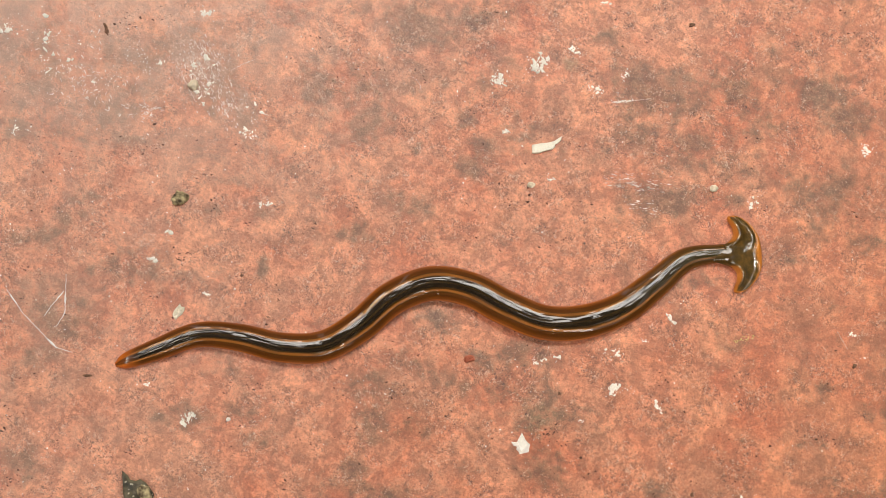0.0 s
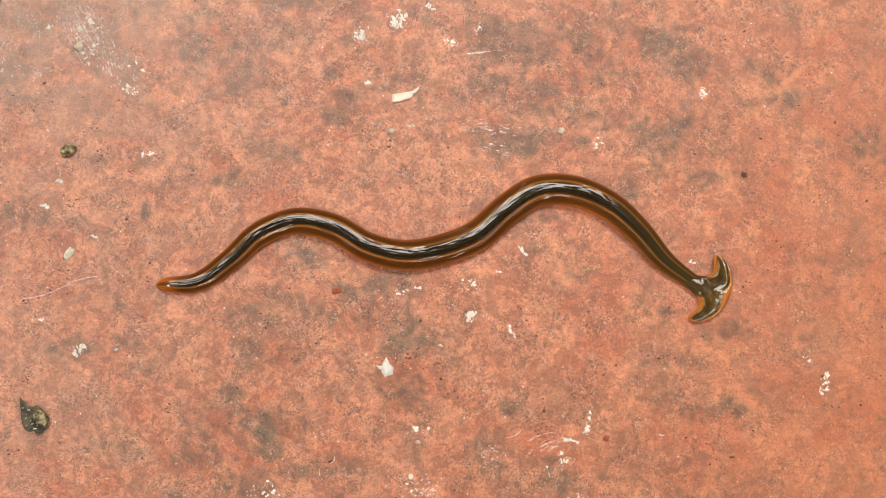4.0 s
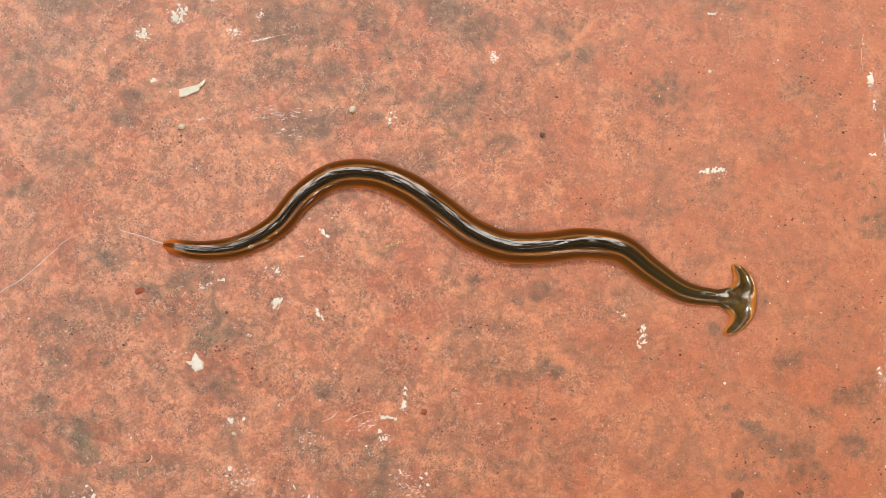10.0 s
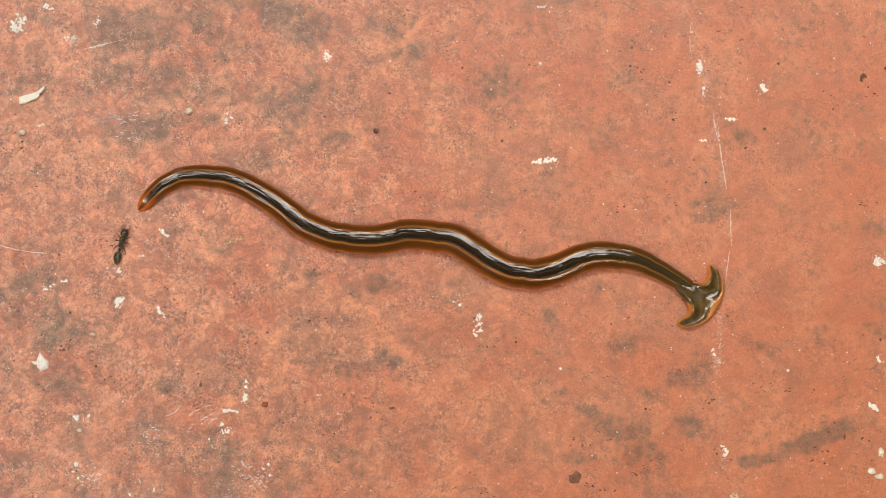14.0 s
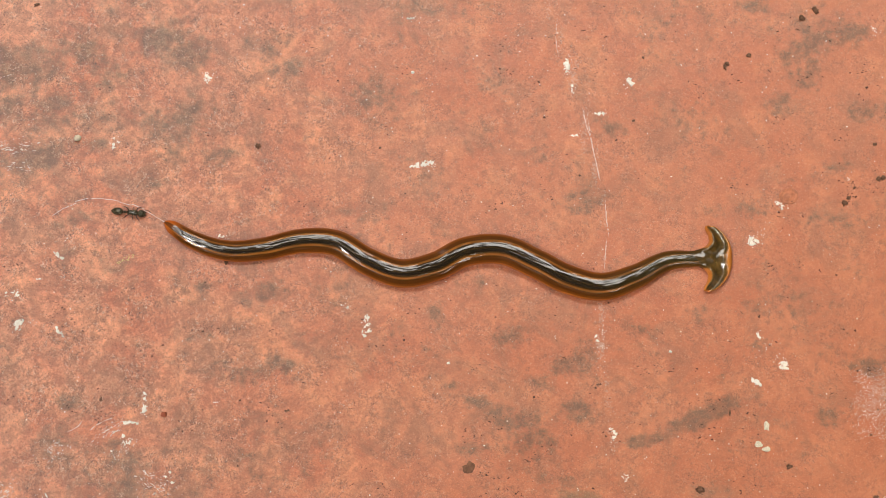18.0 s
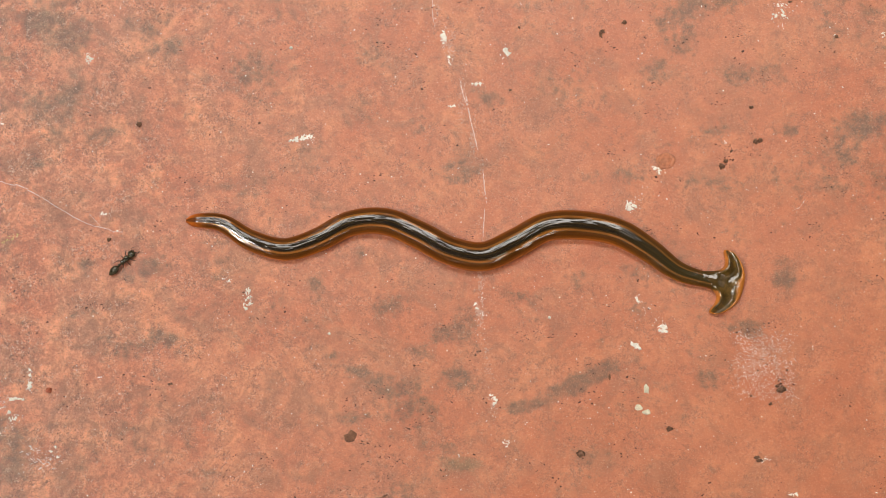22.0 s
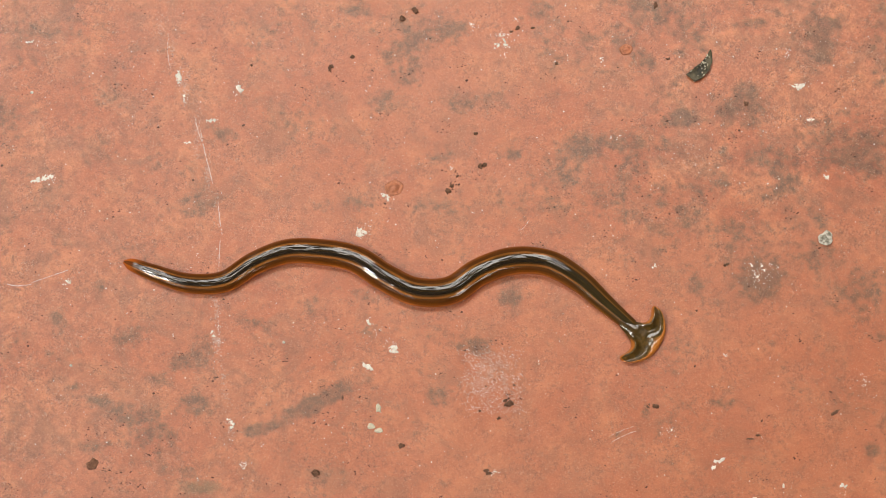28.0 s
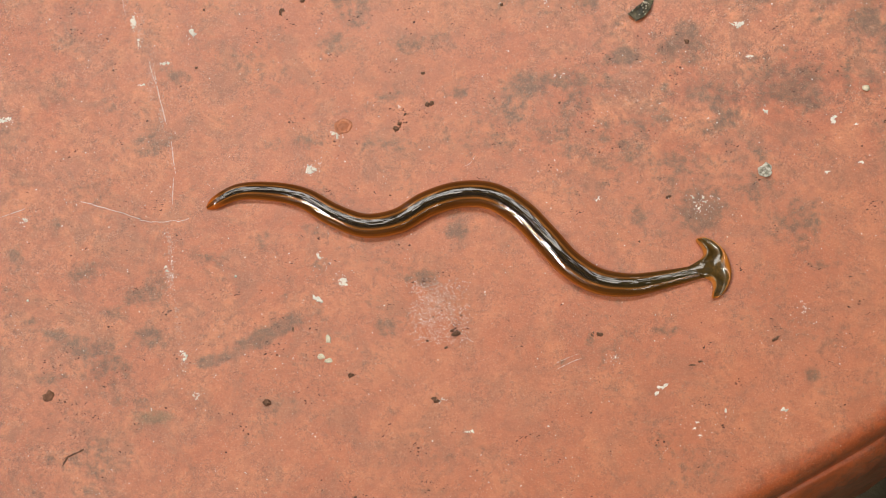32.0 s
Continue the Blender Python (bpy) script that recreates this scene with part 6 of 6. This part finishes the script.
    crawl(15.5, -5.1, 160.47, 41.04, 56.9, 58.9, 63.6, 58.8, 69.8, 56.0, 75.6, 52.4, 81.8, 49.8, 88.6, 49.2, 95.3, 50.3, 102.0, 51.0, 108.4, 49.1, 113.9, 45.5, 120.4, 44.2, 126.7, 46.7, 133.0, 49.0, 139.8, 48.5, 145.9, 45.6, 151.8, 42.3, 158.4, 40.8)
    crawl(16, 8.0, 163.57, 42.68, 61.0, 59.4, 67.5, 58.0, 73.3, 54.4, 78.7, 50.4, 85.2, 48.7, 91.9, 49.2, 98.6, 50.6, 105.3, 50.7, 111.3, 47.7, 117.0, 44.8, 123.7, 45.1, 129.6, 48.2, 136.2, 49.2, 142.5, 46.9, 148.3, 43.4, 154.7, 41.4, 161.4, 42.0)
    crawl(17, 13.4, 169.45, 46.63, 67.8, 58.3, 73.3, 54.3, 79.0, 50.6, 85.5, 49.0, 92.3, 49.4, 98.9, 50.7, 105.6, 50.4, 111.3, 46.7, 117.7, 44.7, 124.0, 45.9, 130.2, 48.7, 136.9, 49.3, 143.2, 47.0, 149.3, 43.9, 155.8, 42.6, 162.3, 44.3, 168.8, 46.0)
    crawl(18, -2.3, 175.71, 47.69, 73.7, 54.6, 79.4, 51.0, 85.8, 49.1, 92.5, 49.5, 99.1, 50.9, 105.8, 50.5, 111.6, 47.1, 117.9, 44.8, 124.4, 46.1, 130.2, 48.9, 136.9, 49.3, 143.1, 46.7, 149.1, 43.7, 155.6, 42.3, 161.9, 44.2, 168.0, 47.2, 174.7, 47.6)
    crawl(19, -14.8, 183.78, 45.38, 79.3, 50.6, 85.8, 49.1, 92.6, 49.6, 99.2, 50.7, 105.9, 50.3, 111.7, 46.7, 118.0, 44.5, 124.5, 46.0, 130.6, 48.9, 137.0, 49.5, 143.3, 47.0, 149.2, 43.7, 155.8, 42.4, 162.1, 44.4, 168.2, 47.3, 174.9, 47.2, 181.6, 45.9)
    crawl(20, -1.7, 189.13, 45.22, 86.0, 48.2, 92.7, 49.2, 99.2, 50.6, 105.8, 49.8, 111.6, 46.4, 118.0, 44.6, 124.5, 45.9, 130.5, 48.8, 137.1, 48.9, 143.2, 46.7, 149.0, 43.4, 155.5, 42.0, 161.8, 44.1, 167.9, 46.8, 174.5, 47.0, 181.1, 45.7, 187.8, 44.7)
    crawl(21, -35.6, 194.46, 38.42, 92.7, 48.5, 99.2, 50.4, 105.9, 49.8, 111.7, 46.3, 118.1, 44.2, 124.7, 45.3, 130.7, 48.5, 137.4, 49.0, 143.8, 46.7, 149.4, 43.4, 156.0, 41.8, 162.4, 43.9, 168.4, 46.9, 175.2, 47.0, 181.9, 45.8, 188.0, 42.8, 193.7, 39.1)
    crawl(22, -16.1, 200.60, 36.11, 100.0, 50.3, 106.6, 49.6, 112.3, 46.1, 118.7, 44.2, 125.1, 45.9, 131.2, 48.8, 137.9, 49.0, 144.1, 46.3, 150.0, 43.1, 156.2, 41.9, 162.4, 44.4, 168.4, 47.3, 175.1, 47.4, 181.7, 45.9, 187.4, 42.4, 192.8, 38.3, 199.1, 36.2)
    crawl(23, 14.4, 207.74, 38.99, 107.1, 49.8, 112.7, 46.0, 119.1, 44.3, 125.4, 46.7, 131.6, 49.1, 138.3, 48.9, 144.3, 45.9, 150.2, 42.7, 156.8, 41.8, 162.5, 44.8, 168.6, 47.4, 175.3, 47.1, 181.8, 45.5, 187.1, 41.4, 192.6, 37.7, 199.3, 37.1, 206.0, 37.9)
    crawl(24, 31.6, 213.28, 44.53, 112.7, 46.3, 119.0, 44.3, 125.3, 46.7, 131.6, 49.1, 138.3, 48.9, 144.5, 46.2, 150.6, 43.2, 157.3, 42.5, 163.4, 45.3, 169.3, 47.7, 176.1, 47.6, 182.7, 46.1, 188.5, 42.7, 193.8, 38.6, 200.5, 37.9, 206.5, 40.9, 212.7, 43.5)
    crawl(24.5, 16.7, 217.28, 44.23, 115.5, 43.8, 122.0, 45.4, 128.1, 48.4, 134.7, 49.5, 141.1, 47.7, 147.1, 44.5, 153.5, 42.6, 160.1, 43.6, 166.1, 46.6, 172.4, 47.7, 179.2, 47.0, 185.4, 44.5, 190.7, 40.3, 196.9, 38.0, 203.5, 39.2, 209.3, 42.5, 215.9, 43.9)
    crawl(25.5, -20.3, 224.70, 40.30, 122.3, 45.5, 128.3, 48.5, 134.9, 49.4, 141.3, 47.5, 147.2, 44.3, 153.7, 42.4, 160.2, 43.7, 166.2, 46.7, 172.9, 47.5, 179.3, 46.7, 185.5, 44.0, 190.9, 39.7, 197.3, 37.8, 203.8, 39.3, 209.8, 42.6, 216.5, 42.9, 223.1, 40.9)
    crawl(26.5, -19.7, 231.27, 37.50, 128.4, 47.5, 134.9, 49.4, 141.3, 47.4, 147.1, 43.7, 153.6, 41.9, 160.2, 43.6, 166.2, 46.8, 173.0, 47.3, 179.8, 46.5, 185.7, 43.7, 191.0, 39.3, 197.6, 37.8, 204.1, 39.4, 210.0, 42.8, 216.8, 42.9, 223.4, 40.8, 229.7, 38.1)
    crawl(27, -36.9, 232.44, 33.79, 131.5, 48.6, 138.1, 48.4, 144.0, 45.0, 150.3, 42.6, 157.1, 43.0, 163.1, 46.2, 169.7, 47.8, 176.5, 47.2, 183.0, 45.4, 188.3, 41.5, 194.2, 38.3, 201.0, 38.1, 207.1, 41.0, 213.6, 43.2, 220.3, 42.2, 226.0, 38.5, 231.4, 34.3)
    crawl(28, -36.8, 237.31, 27.67, 137.7, 48.0, 144.0, 45.1, 150.4, 42.8, 157.2, 42.7, 163.2, 45.9, 169.7, 47.9, 176.5, 47.4, 183.1, 45.6, 188.7, 41.6, 194.4, 38.5, 201.2, 38.3, 207.1, 41.6, 213.6, 43.4, 220.4, 42.6, 226.1, 39.0, 231.0, 34.1, 235.8, 29.3)
    crawl(29, -55.1, 239.13, 21.10, 144.2, 45.6, 150.5, 42.8, 157.2, 42.4, 163.3, 45.7, 169.8, 47.6, 176.7, 47.2, 183.3, 45.4, 188.7, 41.1, 194.9, 38.3, 201.3, 39.0, 207.3, 42.4, 213.9, 43.8, 220.7, 42.5, 226.6, 38.9, 231.0, 33.7, 234.8, 27.9, 239.0, 22.4)
    crawl(30, -31.4, 246.03, 18.40, 150.3, 42.5, 157.1, 42.2, 163.2, 45.1, 169.6, 47.5, 176.4, 47.1, 182.9, 45.2, 188.3, 41.0, 194.6, 38.5, 201.3, 39.0, 207.0, 42.2, 213.6, 43.3, 220.4, 42.2, 226.1, 38.5, 230.3, 33.1, 234.5, 27.7, 239.1, 22.7, 244.9, 19.1)
    crawl(31, 11.7, 254.51, 23.04, 157.3, 41.6, 162.8, 45.8, 169.4, 47.4, 176.3, 47.0, 182.9, 45.0, 188.6, 41.2, 195.0, 38.7, 201.8, 39.3, 207.9, 42.4, 214.4, 43.6, 221.2, 42.4, 226.7, 38.3, 231.0, 32.9, 234.8, 27.2, 240.3, 23.0, 247.1, 21.9, 253.9, 22.7)
    crawl(32, 10.3, 261.65, 25.27, 163.2, 44.6, 169.4, 47.2, 176.2, 46.9, 182.7, 45.0, 188.3, 41.2, 194.5, 38.5, 201.2, 39.0, 207.3, 42.0, 213.9, 43.5, 220.3, 42.6, 225.8, 38.7, 230.1, 33.5, 234.3, 28.1, 239.7, 24.1, 246.3, 22.8, 253.1, 23.5, 259.8, 24.6)
    mids = [(t, line.mean(0) * MM) for t, _, _, _, line in BODY_ROWS]
    walk(WORM, [(t, pose(c[0], c[1], 0)) for t, c in mids])
    for i, piece in enumerate(WORM_BODY):
        rows = []
        for (t, _, _, _, line), (_, c) in zip(BODY_ROWS, mids):
            at, deg = on_line(line, (i + 0.5) / SEGMENTS)
            rows.append((t, pose(at[0] * MM - c[0], at[1] * MM - c[1], 0, 0, 0, deg)))
        walk(piece, rows)
    walk(WORM_HEAD, [(t, pose(hx * MM - c[0], hy * MM - c[1], 0.00015, 0, 0, deg)) for (t, deg, hx, hy, _), (_, c) in zip(BODY_ROWS, mids)])
    ant_walks()
    slime_is_left()


motions()
